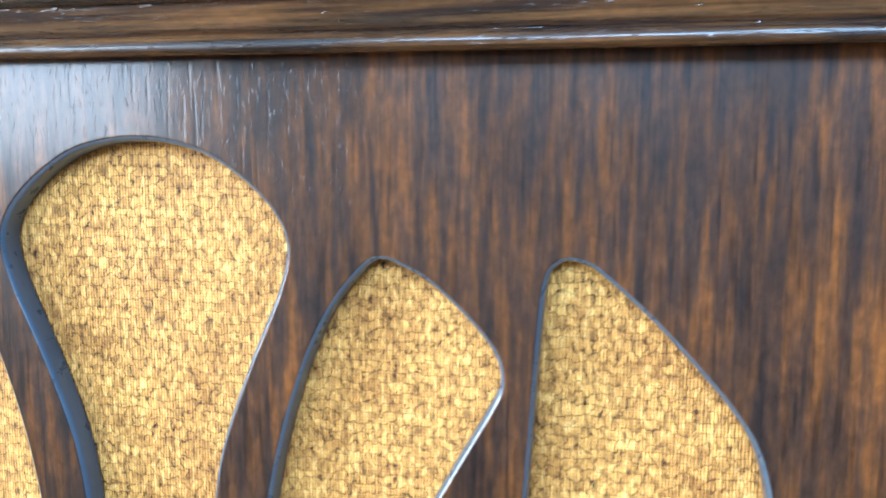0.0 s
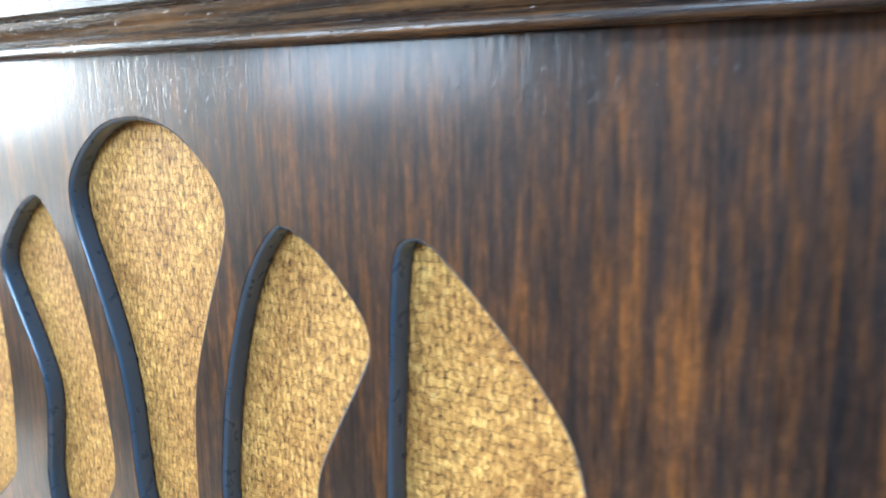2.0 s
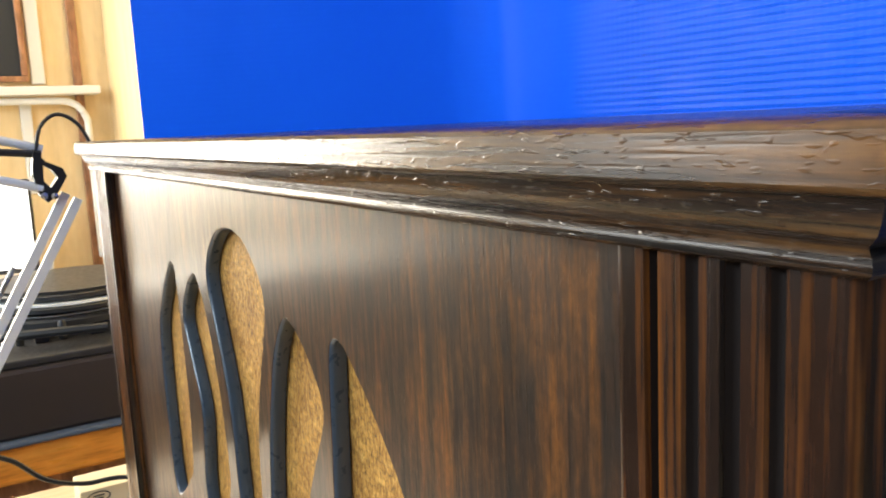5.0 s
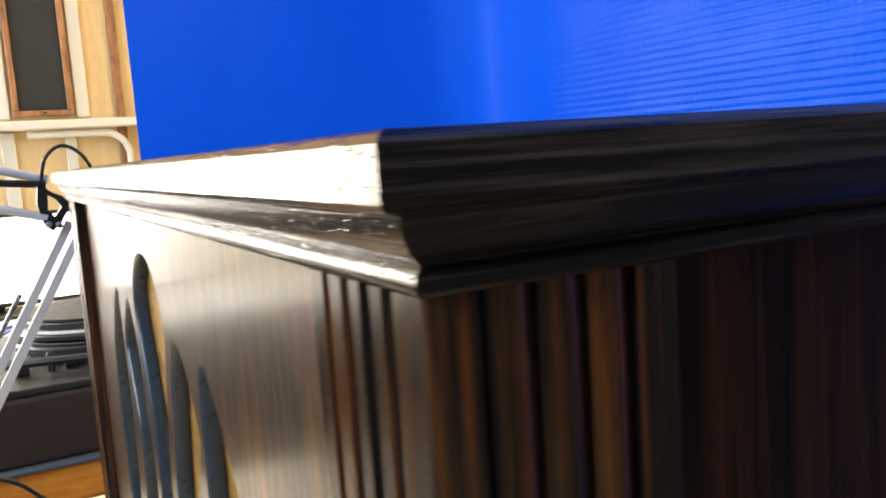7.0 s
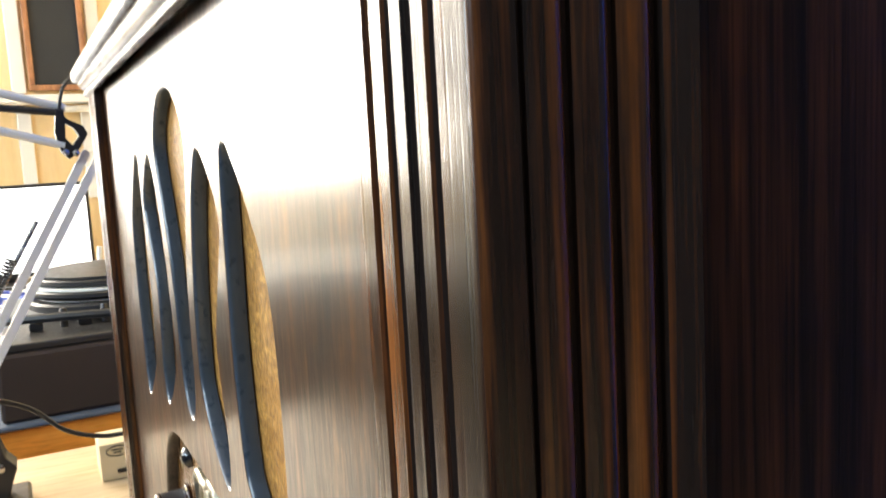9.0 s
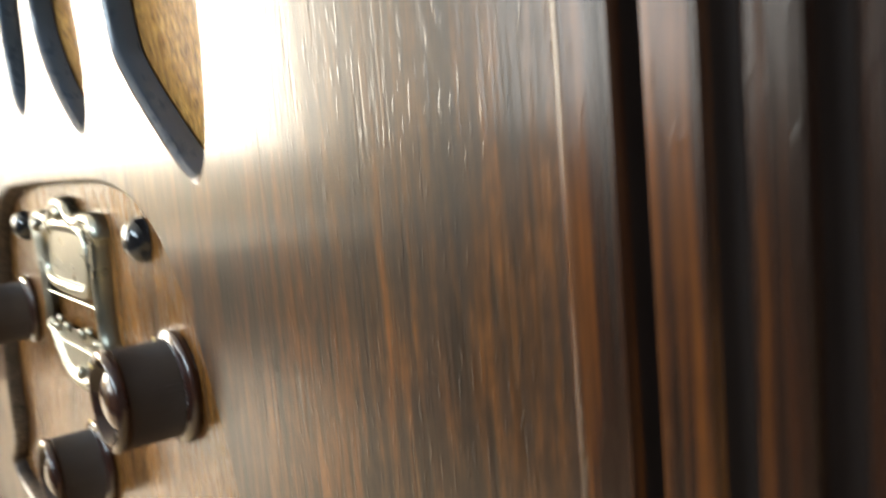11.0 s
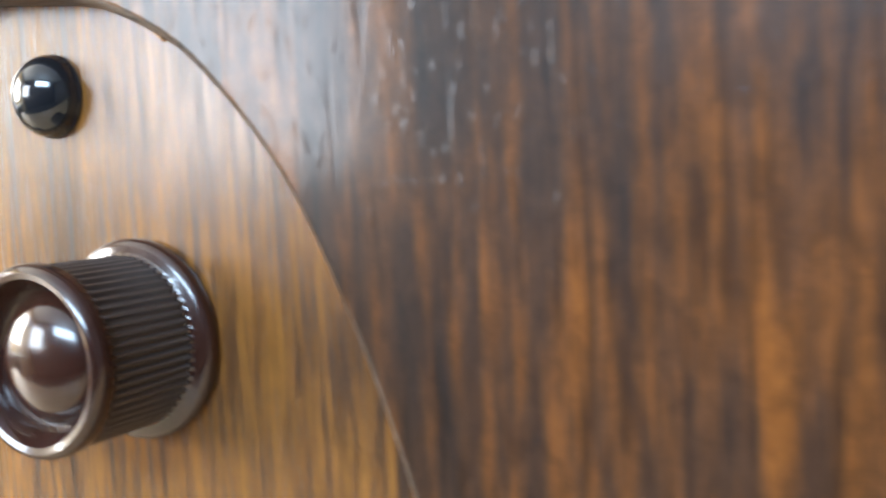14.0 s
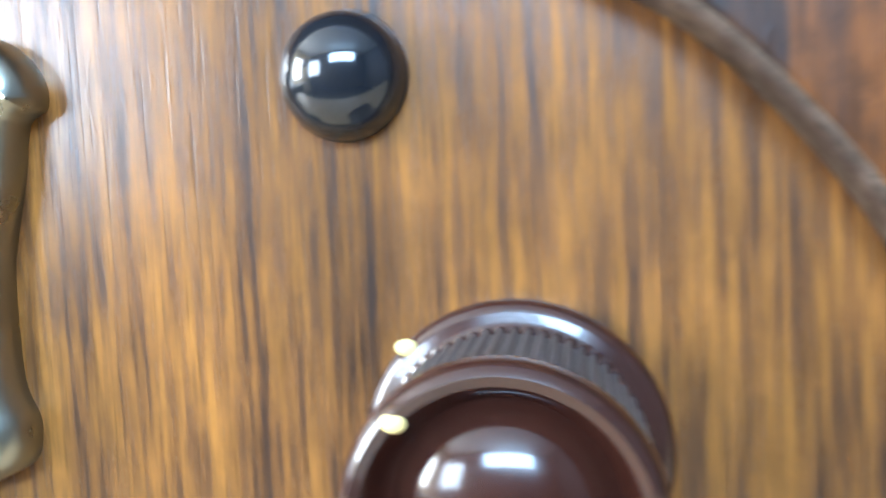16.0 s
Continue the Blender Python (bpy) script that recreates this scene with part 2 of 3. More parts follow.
    bump(n, l, b, h, 1.0, 0.0011)
    return m


CLOTH = cloth_material()


def tarp_material():
    """Woven plastic sheet: flat tapes crossing at about four millimetres under a thin glossy film."""
    m, n, l, b = material("blue_woven_tarpaulin", rough=0.3)
    co = n.new("ShaderNodeTexCoord").outputs["Object"]
    level = n.new("ShaderNodeTexWave")
    level.wave_type, level.bands_direction = "BANDS", "Z"
    level.inputs["Scale"].default_value = 73
    level.inputs["Distortion"].default_value = 0.5
    l.new(co, level.inputs["Vector"])
    upright = n.new("ShaderNodeTexWave")
    upright.wave_type, upright.bands_direction = "BANDS", "X"
    upright.inputs["Scale"].default_value = 73
    upright.inputs["Distortion"].default_value = 0.6
    l.new(co, upright.inputs["Vector"])
    weave = mix(n, l, level.outputs["Color"], upright.outputs["Color"], 0.2)
    sep = n.new("ShaderNodeSeparateXYZ")
    l.new(co, sep.inputs[0])
    creased = n.new("ShaderNodeMapRange")
    creased.inputs["From Min"].default_value, creased.inputs["From Max"].default_value = -0.17, -0.11
    creased.inputs["To Min"].default_value, creased.inputs["To Max"].default_value = 0.06, 1.0
    l.new(sep.outputs["X"], creased.inputs["Value"])
    patchy = noise_node(n, l, 1.0, 2, 0.5, 0.0, co, (40, 40, 40))
    raised = n.new("ShaderNodeMath")
    raised.operation = "MULTIPLY"
    l.new(creased.outputs[0], raised.inputs[0])
    l.new(patchy, raised.inputs[1])
    tone = noise_node(n, l, 1.0, 3, 0.5, 0.0, co, (5, 5, 3))
    crumple = noise_node(n, l, 1.0, 2, 0.5, 0.0, co, (14, 14, 9))
    c = mix(n, l, (0.0, 0.098, 0.73), (0.0, 0.114, 0.83), tone)
    l.new(c, b.inputs["Base Color"])
    film = n.new("ShaderNodeMath")
    film.operation = "MULTIPLY_ADD"
    l.new(creased.outputs[0], film.inputs[0])
    film.inputs[1].default_value, film.inputs[2].default_value = 0.16, 0.02
    l.new(film.outputs[0], b.inputs["Specular IOR Level"])
    slack = bump(n, l, b, crumple, 0.15, 0.01)
    woven = bump(n, l, b, weave, 0.5, 0.0008)
    l.new(raised.outputs[0], woven.inputs["Strength"])
    l.new(slack.outputs[0], woven.inputs["Normal"])
    return m


BLUE = tarp_material()


def screen_material():
    m, n, l, b = material("lit_white_screen", (0.8, 0.8, 0.8), 0.3)
    f = noise_node(n, l, 6, 2)
    l.new(ramp(n, l, f, [(0.3, (0.88, 0.93, 1.0)), (0.7, (1.0, 1.0, 1.0))]), b.inputs["Emission Color"])
    b.inputs["Emission Strength"].default_value = 3.0
    return m


SCREEN = screen_material()

# ---- building helpers ----


def part(name, bm, mat, parent=None, label="", smooth=False):
    """One mesh object out of a bmesh given in world places, under its parent."""
    mats = mat if isinstance(mat, (list, tuple)) else [mat]
    at = parent.matrix_world.translation if parent else Vector()
    chain = parent
    at = Vector()
    while chain:
        at = at + chain.location
        chain = chain.parent
    bmesh.ops.translate(bm, verts=bm.verts, vec=-at)
    bmesh.ops.recalc_face_normals(bm, faces=bm.faces)
    me = bpy.data.meshes.new(name)
    if smooth:
        for f in bm.faces:
            f.smooth = True
    bm.to_mesh(me)
    bm.free()
    for x in mats:
        me.materials.append(x)
    if smooth:
        me.set_sharp_from_angle(angle=radians(38))
    ob = new(name, me)
    if parent:
        ob.parent = parent
    if label:
        tagged(ob, label)
    return ob


def thing(name, at, label, category, group=""):
    ob = new(name)
    ob.location = at
    ob.empty_display_size = 0.05
    return tagged(ob, label, category, group)


def box(x0, x1, y0, y1, z0, z1, r=0.0, seg=2):
    bm = bmesh.new()
    bmesh.ops.create_cube(bm, size=1.0)
    for v in bm.verts:
        v.co = Vector(((x0, x1)[v.co.x > 0], (y0, y1)[v.co.y > 0], (z0, z1)[v.co.z > 0]))
    if r:
        bmesh.ops.bevel(bm, geom=bm.edges[:], offset=r, segments=seg, affect="EDGES", profile=0.5)
    return bm


def join(*bms):
    out = bms[0]
    for other in bms[1:]:
        me = bpy.data.meshes.new("tmp")
        other.to_mesh(me)
        out.from_mesh(me)
        bpy.data.meshes.remove(me)
        other.free()
    return out


def tube(points, r, sides=10, caps=True):
    """A round bar or cable along the points."""
    bm = bmesh.new()
    rings = []
    pts = [Vector(p) for p in points]
    for i, p in enumerate(pts):
        d = (pts[min(i + 1, len(pts) - 1)] - pts[max(i - 1, 0)]).normalized()
        a = d.cross(Vector((0, 0, 1)) if abs(d.z) < 0.9 else Vector((1, 0, 0))).normalized()
        b = d.cross(a)
        rings.append([bm.verts.new(p + r * (math.cos(k * math.tau / sides) * a + math.sin(k * math.tau / sides) * b)) for k in range(sides)])
    for p, q in zip(rings, rings[1:]):
        for k in range(sides):
            bm.faces.new((p[k], p[(k + 1) % sides], q[(k + 1) % sides], q[k]))
    if caps:
        bm.faces.new(rings[0])
        bm.faces.new(rings[-1])
    return bm


def smooth_line(points, n=8, closed=False):
    """Catmull-Rom through the points."""
    pts = [Vector(p) for p in points]
    out = []
    count = len(pts) if closed else len(pts) - 1
    for i in range(count):
        if closed:
            p0, p1, p2, p3 = pts[i - 1], pts[i], pts[(i + 1) % len(pts)], pts[(i + 2) % len(pts)]
        else:
            p0, p1, p2, p3 = pts[max(i - 1, 0)], pts[i], pts[i + 1], pts[min(i + 2, len(pts) - 1)]
        for k in range(n):
            t = k / n
            out.append(0.5 * ((2 * p1) + (p2 - p0) * t + (2 * p0 - 5 * p1 + 4 * p2 - p3) * t * t + (3 * p1 - p0 - 3 * p2 + p3) * t**3))
    if not closed:
        out.append(pts[-1])
    return out


def lathe(profile, at, axis_out, seg=64, ridges=None):
    """Turned shape: profile of (radius, distance along axis_out). ridges: index range whose radius is cut by every second step."""
    bm = bmesh.new()
    out = Vector(axis_out).normalized()
    a = out.cross(Vector((0, 0, 1)) if abs(out.z) < 0.9 else Vector((1, 0, 0))).normalized()
    b = out.cross(a)
    rings = []
    for i, (r, d) in enumerate(profile):
        ring = []
        for k in range(seg):
            rr = r - (ridges[2] if ridges and ridges[0] <= i <= ridges[1] and k % 4 in (0, 1) else 0)
            w = k * math.tau / seg
            ring.append(bm.verts.new(Vector(at) + d * out + rr * (math.cos(w) * a + math.sin(w) * b)))
        rings.append(ring)
    for p, q in zip(rings, rings[1:]):
        for k in range(seg):
            bm.faces.new((p[k], p[(k + 1) % seg], q[(k + 1) % seg], q[k]))
    bm.faces.new(rings[0])
    bm.faces.new(rings[-1])
    return bm


def offset_loop(loop, d):
    """Moves a closed plane outline of (x, z) inwards by d."""
    n = len(loop)
    area = sum(loop[i][0] * loop[(i + 1) % n][1] - loop[(i + 1) % n][0] * loop[i][1] for i in range(n))
    s = 1 if area > 0 else -1
    out = []
    for i in range(n):
        (ax, az), (bx, bz) = loop[i - 1], loop[(i + 1) % n]
        tx, tz = bx - ax, bz - az
        k = math.hypot(tx, tz) or 1
        out.append((loop[i][0] - s * tz / k * d, loop[i][1] + s * tx / k * d))
    return out


# ---- the radio ----
U = 0.12  # cabinet module in metres
FOOT = 0.75 - 0.85 * U


def X(x):
    return x * U


def Z(z):
    return z * U + FOOT


def slot_outline(points):
    return [(p.x, p.z) for p in smooth_line([(X(x), 0, Z(z)) for x, z in points], 6, True)]


pear_half = [(0.10, 3.475), (0.175, 3.435), (0.238, 3.375), (0.262, 3.315), (0.247, 3.240), (0.192, 3.110), (0.142, 2.970), (0.120, 2.840), (0.115, 2.730), (0.105, 2.620), (0.07, 2.535)]
PEAR = slot_outline([(0, 3.490)] + pear_half + [(0, 2.49)] + [(-x, z) for x, z in reversed(pear_half)])
leaf = [(0.41, 3.306), (0.440, 3.298), (0.494, 3.268), (0.555, 3.212), (0.596, 3.160), (0.607, 3.112), (0.590, 3.066), (0.527, 2.953), (0.482, 2.865), (0.466, 2.79), (0.482, 2.69), (0.505, 2.57), (0.495, 2.47), (0.462, 2.428), (0.40, 2.445), (0.285, 2.53), (0.205, 2.63), (0.190, 2.72), (0.200, 2.82), (0.228, 2.973), (0.272, 3.118), (0.322, 3.223), (0.378, 3.292)]
petal = [(0.70, 3.312), (0.728, 3.306), (0.750, 3.293), (0.825, 3.227), (0.893, 3.156), (0.949, 3.090), (0.985, 3.030), (1.006, 2.950), (1.014, 2.86), (1.016, 2.75), (1.013, 2.62), (1.005, 2.48), (0.985, 2.385), (0.952, 2.343), (0.905, 2.352), (0.82, 2.408), (0.71, 2.495), (0.665, 2.555), (0.640, 2.70), (0.630, 2.853), (0.640, 3.040), (0.652, 3.216), (0.662, 3.283), (0.680, 3.305)]
SLOTS = [PEAR] + [slot_outline([(s * x, z) for x, z in shape]) for shape in (leaf, petal) for s in (1, -1)]
CX = 0.105  # middle of the control plate
arch_half = [(0.30, 2.357), (0.46, 2.346), (0.555, 2.328), (0.634, 2.293), (0.690, 2.250), (0.758, 2.168), (0.805, 2.075), (0.838, 1.990), (0.868, 1.890), (0.885, 1.78), (0.893, 1.62), (0.893, 1.45)]
ARCH = [(X(CX + s * x), Z(z)) for s, half in ((1, arch_half), (-1, list(reversed(arch_half)))) for x, z in half]
arch_line = smooth_line([(x, 0, z) for x, z in ARCH], 5, True)
ARCH = [(p.x, p.z) for p in arch_line]

radio = thing("table_radio", (0, 0.1, 0.75), "dark-stained oak table radio with gold grille cloth and brown knobs", "radio")
PANEL_T = 0.040 * U


def pierced_board(outer, holes, y0, y1, round_edge):
    """A board with holes right through it; the front edge of each hole is slightly rounded."""
    bm = bmesh.new()
    loops = [[bm.verts.new((x, y0, z)) for x, z in loop] for loop in [outer] + holes]
    edges = []
    for vs in loops:
        edges += [bm.edges.new((vs[i], vs[(i + 1) % len(vs)])) for i in range(len(vs))]
    bmesh.ops.triangle_fill(bm, use_beauty=True, use_dissolve=False, edges=edges, normal=(0, -1, 0))
    for n, (loop, vs) in enumerate(zip([outer] + holes, loops)):
        rows = [vs]
        steps = [(0.25, 0.12), (0.65, 0.45), (0.9, 1.0)] if n else []
        for a, c in steps:
            lp = offset_loop(loop, a * round_edge)
            rows.append([bm.verts.new((x, y0 + c * round_edge, z)) for x, z in lp])
        lp = offset_loop(loop, round_edge if n else 0)
        rows.append([bm.verts.new((x, y1, z)) for x, z in lp])
        for k, (p, q) in enumerate(zip(rows, rows[1:])):
            for i in range(len(p)):
                f = bm.faces.new((p[i], p[(i + 1) % len(p)], q[(i + 1) % len(p)], q[i]))
                f.smooth = True
                f.material_index = (2 if n == 6 else 1) if n and k > 0 else 0
    return bm


W2 = X(1.59)
outer = [(-W2, Z(0.92)), (W2, Z(0.92)), (W2, Z(3.63)), (-W2, Z(3.63))]
panel_bm = pierced_board(outer, SLOTS + [ARCH], 0.0, PANEL_T, 0.0012)
part("front_panel", panel_bm, [WOOD_PANEL, EDGE, RIM], radio, "dark oak fretwork front board")
part("speaker_cloth", box(-X(1.25), X(1.25), PANEL_T + 0.0005, PANEL_T + 0.002, Z(2.25), Z(3.56)), CLOTH, radio, "gold woven speaker cloth")
part("control_plate", pierced_board(offset_loop(ARCH, -0.035 * U), [], PANEL_T + 0.0002, PANEL_T + 0.008, 0.001), WOOD_PLATE, radio, "lighter brown oak control board")
part("back_board", box(-X(1.84), X(1.84), X(2.05), X(2.10), Z(0.9), Z(3.6)), WOOD_PANEL, radio)


def reeded_face(length, grooves, width, depth, bow):
    """Outline along a face: list of (along, inward), with grooves and rounded reeds between them."""
    pts = [(0.0, 0.004), (0.004, 0.0)]
    for i, g in enumerate(grooves):
        pts += [(g, 0.0 if i == 0 else bow), (g + 0.1 * width, depth), (g + 0.9 * width, depth)]
        if i + 1 < len(grooves):
            a, b = g + width, grooves[i + 1]
            for k in range(7):
                t = k / 6
                pts.append((a + (b - a) * t, bow * (1 - (1 - (2 * t - 1) ** 2) ** 0.5)))
        else:
            pts += [(g + width, 0.0)]
    pts += [(length - 0.006, 0.0), (length, 0.006)]
    return pts


def fluted_face(flutes):
    """Outline of the front: a rounded shoulder, a plain strip, then hollow flutes between flat fillets."""
    pts = [(0.0, 0.040), (0.0006, 0.012), (0.003, 0.005), (0.007, 0.0012), (0.012, 0.0), (0.016, 0.0)]
    for a, b, depth in flutes:
        w = b - a
        pts += [(a - 0.006, 0.0), (a - 0.002, 0.0), (a + 0.06 * w, 0.3 * depth)]
        pts += [(a + t * w, depth * d) for t, d in ((0.2, 0.72), (0.35, 0.93), (0.5, 1.0), (0.65, 0.93), (0.8, 0.72), (0.94, 0.3))]
        pts += [(b + 0.002, 0.0), (b + 0.006, 0.0)]
    return pts


FLUTES = [(0.049, 0.066, 0.022), (0.101, 0.121, 0.015), (0.151, 0.172, 0.016), (0.203, 0.222, 0.014)]


def corner_post(side):
    front = [(1.59 + a, -0.042 + d) for a, d in fluted_face(FLUTES)]
    flank = [(1.885 - d, -0.042 + a) for a, d in reeded_face(0.272, [0.046, 0.099, 0.153, 0.206], 0.011, 0.012, 0.0065)][1:]
    corner = [(1.868, -0.042), (1.875, -0.042), (1.881, -0.040), (1.884, -0.036)]
    shape = front + corner + flank[1:] + [(1.84, 0.23), (1.84, 0.04), (1.59, 0.04)]
    bm = bmesh.new()
    rows = [[bm.verts.new((side * X(x), X(y), z)) for x, y in shape] for z in (Z(0.92), Z(3.625))]
    for i in range(len(shape)):
        j = (i + 1) % len(shape)
        f = bm.faces.new((rows[0][i], rows[0][j], rows[1][j], rows[1][i]))
        (x0, y0), (x1, y1) = shape[i], shape[j]
        # Groove and flute faces get the painted shade
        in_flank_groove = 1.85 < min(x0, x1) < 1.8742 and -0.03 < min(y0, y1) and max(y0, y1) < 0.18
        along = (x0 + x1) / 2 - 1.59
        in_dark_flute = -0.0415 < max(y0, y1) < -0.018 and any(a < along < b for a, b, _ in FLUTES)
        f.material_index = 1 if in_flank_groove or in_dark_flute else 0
    bm.faces.new(rows[0])
    bm.faces.new(rows[1])
    return bm


for side in (1, -1):
    part("corner_post", corner_post(side), [WOOD_POST, GROOVE_SHADE], radio, "reeded dark oak corner post", smooth=True)
    s0, s1 = sorted((side * X(1.845), side * X(1.865)))
    part("side_panel", box(s0, s1, X(0.225), X(2.05), Z(0.9), Z(3.62)), WOOD_SIDE_SHADED, radio, "side board with its shade in the dark colour")

CORNICE = [(0, 3.608), (0.01, 3.609), (0.017, 3.614), (0.019, 3.621), (0.016, 3.629), (0.009, 3.634), (0.01, 3.637), (0.016, 3.64), (0.026, 3.648), (0.033, 3.66), (0.036, 3.671), (0.038, 3.679), (0.05, 3.681), (0.059, 3.684), (0.063, 3.689), (0.0622, 3.732), (0.057, 3.738), (0.05, 3.742), (-0.2, 3.743)]


def cornice(which):
    bm = bmesh.new()
    rows = []
    for d, z in CORNICE:
        xo, yo, yb = X(1.885 + d), X(-0.042 - d), X(2.12)
        ends = {"front": ((-xo, yo), (xo, yo)), "right": ((xo, yo), (xo, yb)), "left": ((-xo, yb), (-xo, yo))}[which]
        n = 24
        rows.append([bm.verts.new((ends[0][0] + (ends[1][0] - ends[0][0]) * k / n, ends[0][1] + (ends[1][1] - ends[0][1]) * k / n, Z(z))) for k in range(n + 1)])
    for p, q in zip(rows, rows[1:]):
        for k in range(len(p) - 1):
            bm.faces.new((p[k], p[k + 1], q[k + 1], q[k]))
    return bm


for which, mat in (("front", WOOD_RAIL), ("right", WOOD_RETURN_SHADED), ("left", WOOD_RETURN_SHADED)):
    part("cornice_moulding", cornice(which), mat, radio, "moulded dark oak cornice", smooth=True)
part("top_board", box(-X(1.75), X(1.75), X(0.09), X(2.1), Z(3.70), Z(3.7425)), WOOD_RAIL, radio)
part("plinth", box(-X(1.93), X(1.93), X(-0.09), X(2.1), 0.7502, Z(0.93), 0.003), WOOD_RAIL, radio)

PLATE_Y = PANEL_T + 0.0002


def knob(x, z, turn):
    r = X(1)
    prof = [(0.0885, 0.0), (0.0905, 0.003), (0.0905, 0.0095), (0.0885, 0.0135), (0.0840, 0.0160), (0.0790, 0.0170), (0.0765, 0.0185), (0.0765, 0.0205), (0.0755, 0.092), (0.0760, 0.095), (0.0785, 0.100), (0.0780, 0.107), (0.0755, 0.112), (0.0715, 0.114), (0.0665, 0.1125), (0.0635, 0.107), (0.0615, 0.099), (0.0590, 0.093), (0.0560, 0.0905), (0.0535, 0.092), (0.0505, 0.0965), (0.0450, 0.1020), (0.0360, 0.1075), (0.0250, 0.1115), (0.0120, 0.1138), (0.002, 0.1143)]
    body = part("control_knob", lathe([(a * r, d * 1.04 * r) for a, d in prof], (X(x), PLATE_Y, Z(z)), (0, -1, 0), 240, (7, 9, 0.0036 * r)), [BAKELITE, KNURL], radio, "dark brown bakelite knob with a knurled grip and domed middle", smooth=True)
    for f in body.data.polygons:
        c = f.center
        if PLATE_Y - 0.1 - 0.0985 * r < c.y < PLATE_Y - 0.1 - 0.023 * r and f.normal.y > -0.5:
            f.material_index = 1
    for rad, dist, size in ((0.0685, 0.1170, 0.0055), (0.0885, 0.0150, 0.0060)):
        w = turn
        p = (X(x) + rad * r * math.cos(w), PLATE_Y - dist * r, Z(z) + rad * r * math.sin(w))
        bm = bmesh.new()
        bmesh.ops.create_uvsphere(bm, u_segments=12, v_segments=8, radius=size * r)
        bmesh.ops.scale(bm, vec=(1.2, 0.5, 0.9), verts=bm.verts)
        bmesh.ops.translate(bm, vec=p, verts=bm.verts)
        dot = part("marker_dot", bm, CREAM, None, "cream paint dot", smooth=True)
        dot.parent = body
        dot.matrix_parent_inverse = Matrix.Translation(-radio.location)


knob(0.664, 2.027, radians(133))
knob(2 * CX - 0.664, 2.027, radians(75))
knob(CX, 1.755, radians(100))


def dome_screw(x, z):
    r = X(1)
    prof = [(0.0385, 0.0), (0.0388, 0.003)] + [(0.038 * math.cos(a), 0.004 + 0.030 * math.sin(a)) for a in [k * math.pi / 2 / 9 for k in range(9)]] + [(0.001, 0.034)]
    part("dome_head_screw", lathe([(a * r, d * r) for a, d in prof], (X(x), PLATE_Y, Z(z)), (0, -1, 0), 40), BLACK_DOME, radio, "glossy black domed screw head", smooth=True)


dome_screw(0.5725, 2.2515)
dome_screw(2 * CX - 0.5725, 2.2515)
part("plugged_hole", lathe([(0.018 * U, 0.0), (0.018 * U, 0.0004), (0.001, 0.0004)], (X(0.797), PLATE_Y, Z(1.862)), (0, -1, 0), 24), WOOD_PANEL, radio, "dark filled hole")

bm = box(-0.0125 * U, 0.0125 * U, -0.0003, 0.0003, -0.0042 * U, 0.0042 * U, 0.0003)
for v in bm.verts:
    v.co.z *= 1.0 - 0.75 * abs(v.co.x) / (0.0125 * U)
bmesh.ops.transform(bm, matrix=Matrix.Translation((X(0.7070), PLATE_Y, Z(2.2925))) @ Matrix.Rotation(radians(40.5), 4, "Y"), verts=bm.verts)
part("chipped_edge", bm, RAW_WOOD, radio, "bright chip of bare wood beside the arch")


def escutcheon():
    half = [(0.0, 2.325), (0.05, 2.318), (0.085, 2.296), (0.14, 2.288), (0.21, 2.296), (0.262, 2.290), (0.287, 2.268), (0.290, 2.246), (0.277, 2.236), (0.270, 2.20), (0.258, 2.150), (0.256, 2.10), (0.258, 2.068), (0.266, 2.046), (0.262, 2.022), (0.246, 2.012), (0.222, 2.005), (0.190, 1.975), (0.150, 1.945), (0.08, 1.925), (0.0, 1.918)]
    half = [(x - 0.016 if x > 0.1 else x, z) for x, z in half]
    line = [(X(CX + x), Z(z)) for x, z in half] + [(X(CX - x), Z(z)) for x, z in reversed(half[1:-1])]
    line = [(p.x, p.z) for p in smooth_line([(x, 0, z) for x, z in line], 4, True)]
    win = [(0.0, 2.252), (0.10, 2.25), (0.155, 2.236), (0.168, 2.20), (0.160, 2.165), (0.12, 2.152), (0.0, 2.150)]
    hole = [(X(CX + x), Z(z)) for x, z in win] + [(X(CX - x), Z(z)) for x, z in reversed(win[1:-1])]
    hole = [(p.x, p.z) for p in smooth_line([(x, 0, z) for x, z in hole], 4, True)]
    y = PLATE_Y
    bm = bmesh.new()
    rows = []
    for d, h in ((0, 0.0), (0.0, 0.018), (0.008, 0.030), (0.020, 0.032), (0.028, 0.022), (0.034, 0.020)):
        rows.append([bm.verts.new((px, y - h * U, pz)) for px, pz in offset_loop(line, d * U)])
    inner = []
    for d, h in ((-0.030, 0.020), (-0.022, 0.028), (-0.010, 0.030), (0.0, 0.022), (0.0, 0.004)):
        inner.append([bm.verts.new((px, y - h * U, pz)) for px, pz in offset_loop(hole, d * U)])
    for grp in (rows, inner):
        for p, q in zip(grp, grp[1:]):
            for i in range(len(p)):
                f = bm.faces.new((p[i], p[(i + 1) % len(p)], q[(i + 1) % len(p)], q[i]))
                f.smooth = True
    edges = []
    for vs in (rows[-1], inner[0]):
        for i in range(len(vs)):
            e = bm.edges.get((vs[i], vs[(i + 1) % len(vs)]))
            edges.append(e)
    bmesh.ops.triangle_fill(bm, use_beauty=True, edges=edges, normal=(0, -1, 0))
    esc = part("dial_escutcheon", bm, NICKEL, radio, "ornate aged nickel dial surround")
    dial = part("dial", box(X(CX - 0.19), X(CX + 0.19), y - 0.0004, y + 0.0001, Z(2.13), Z(2.26)), DIAL, None, "cream dial scale")
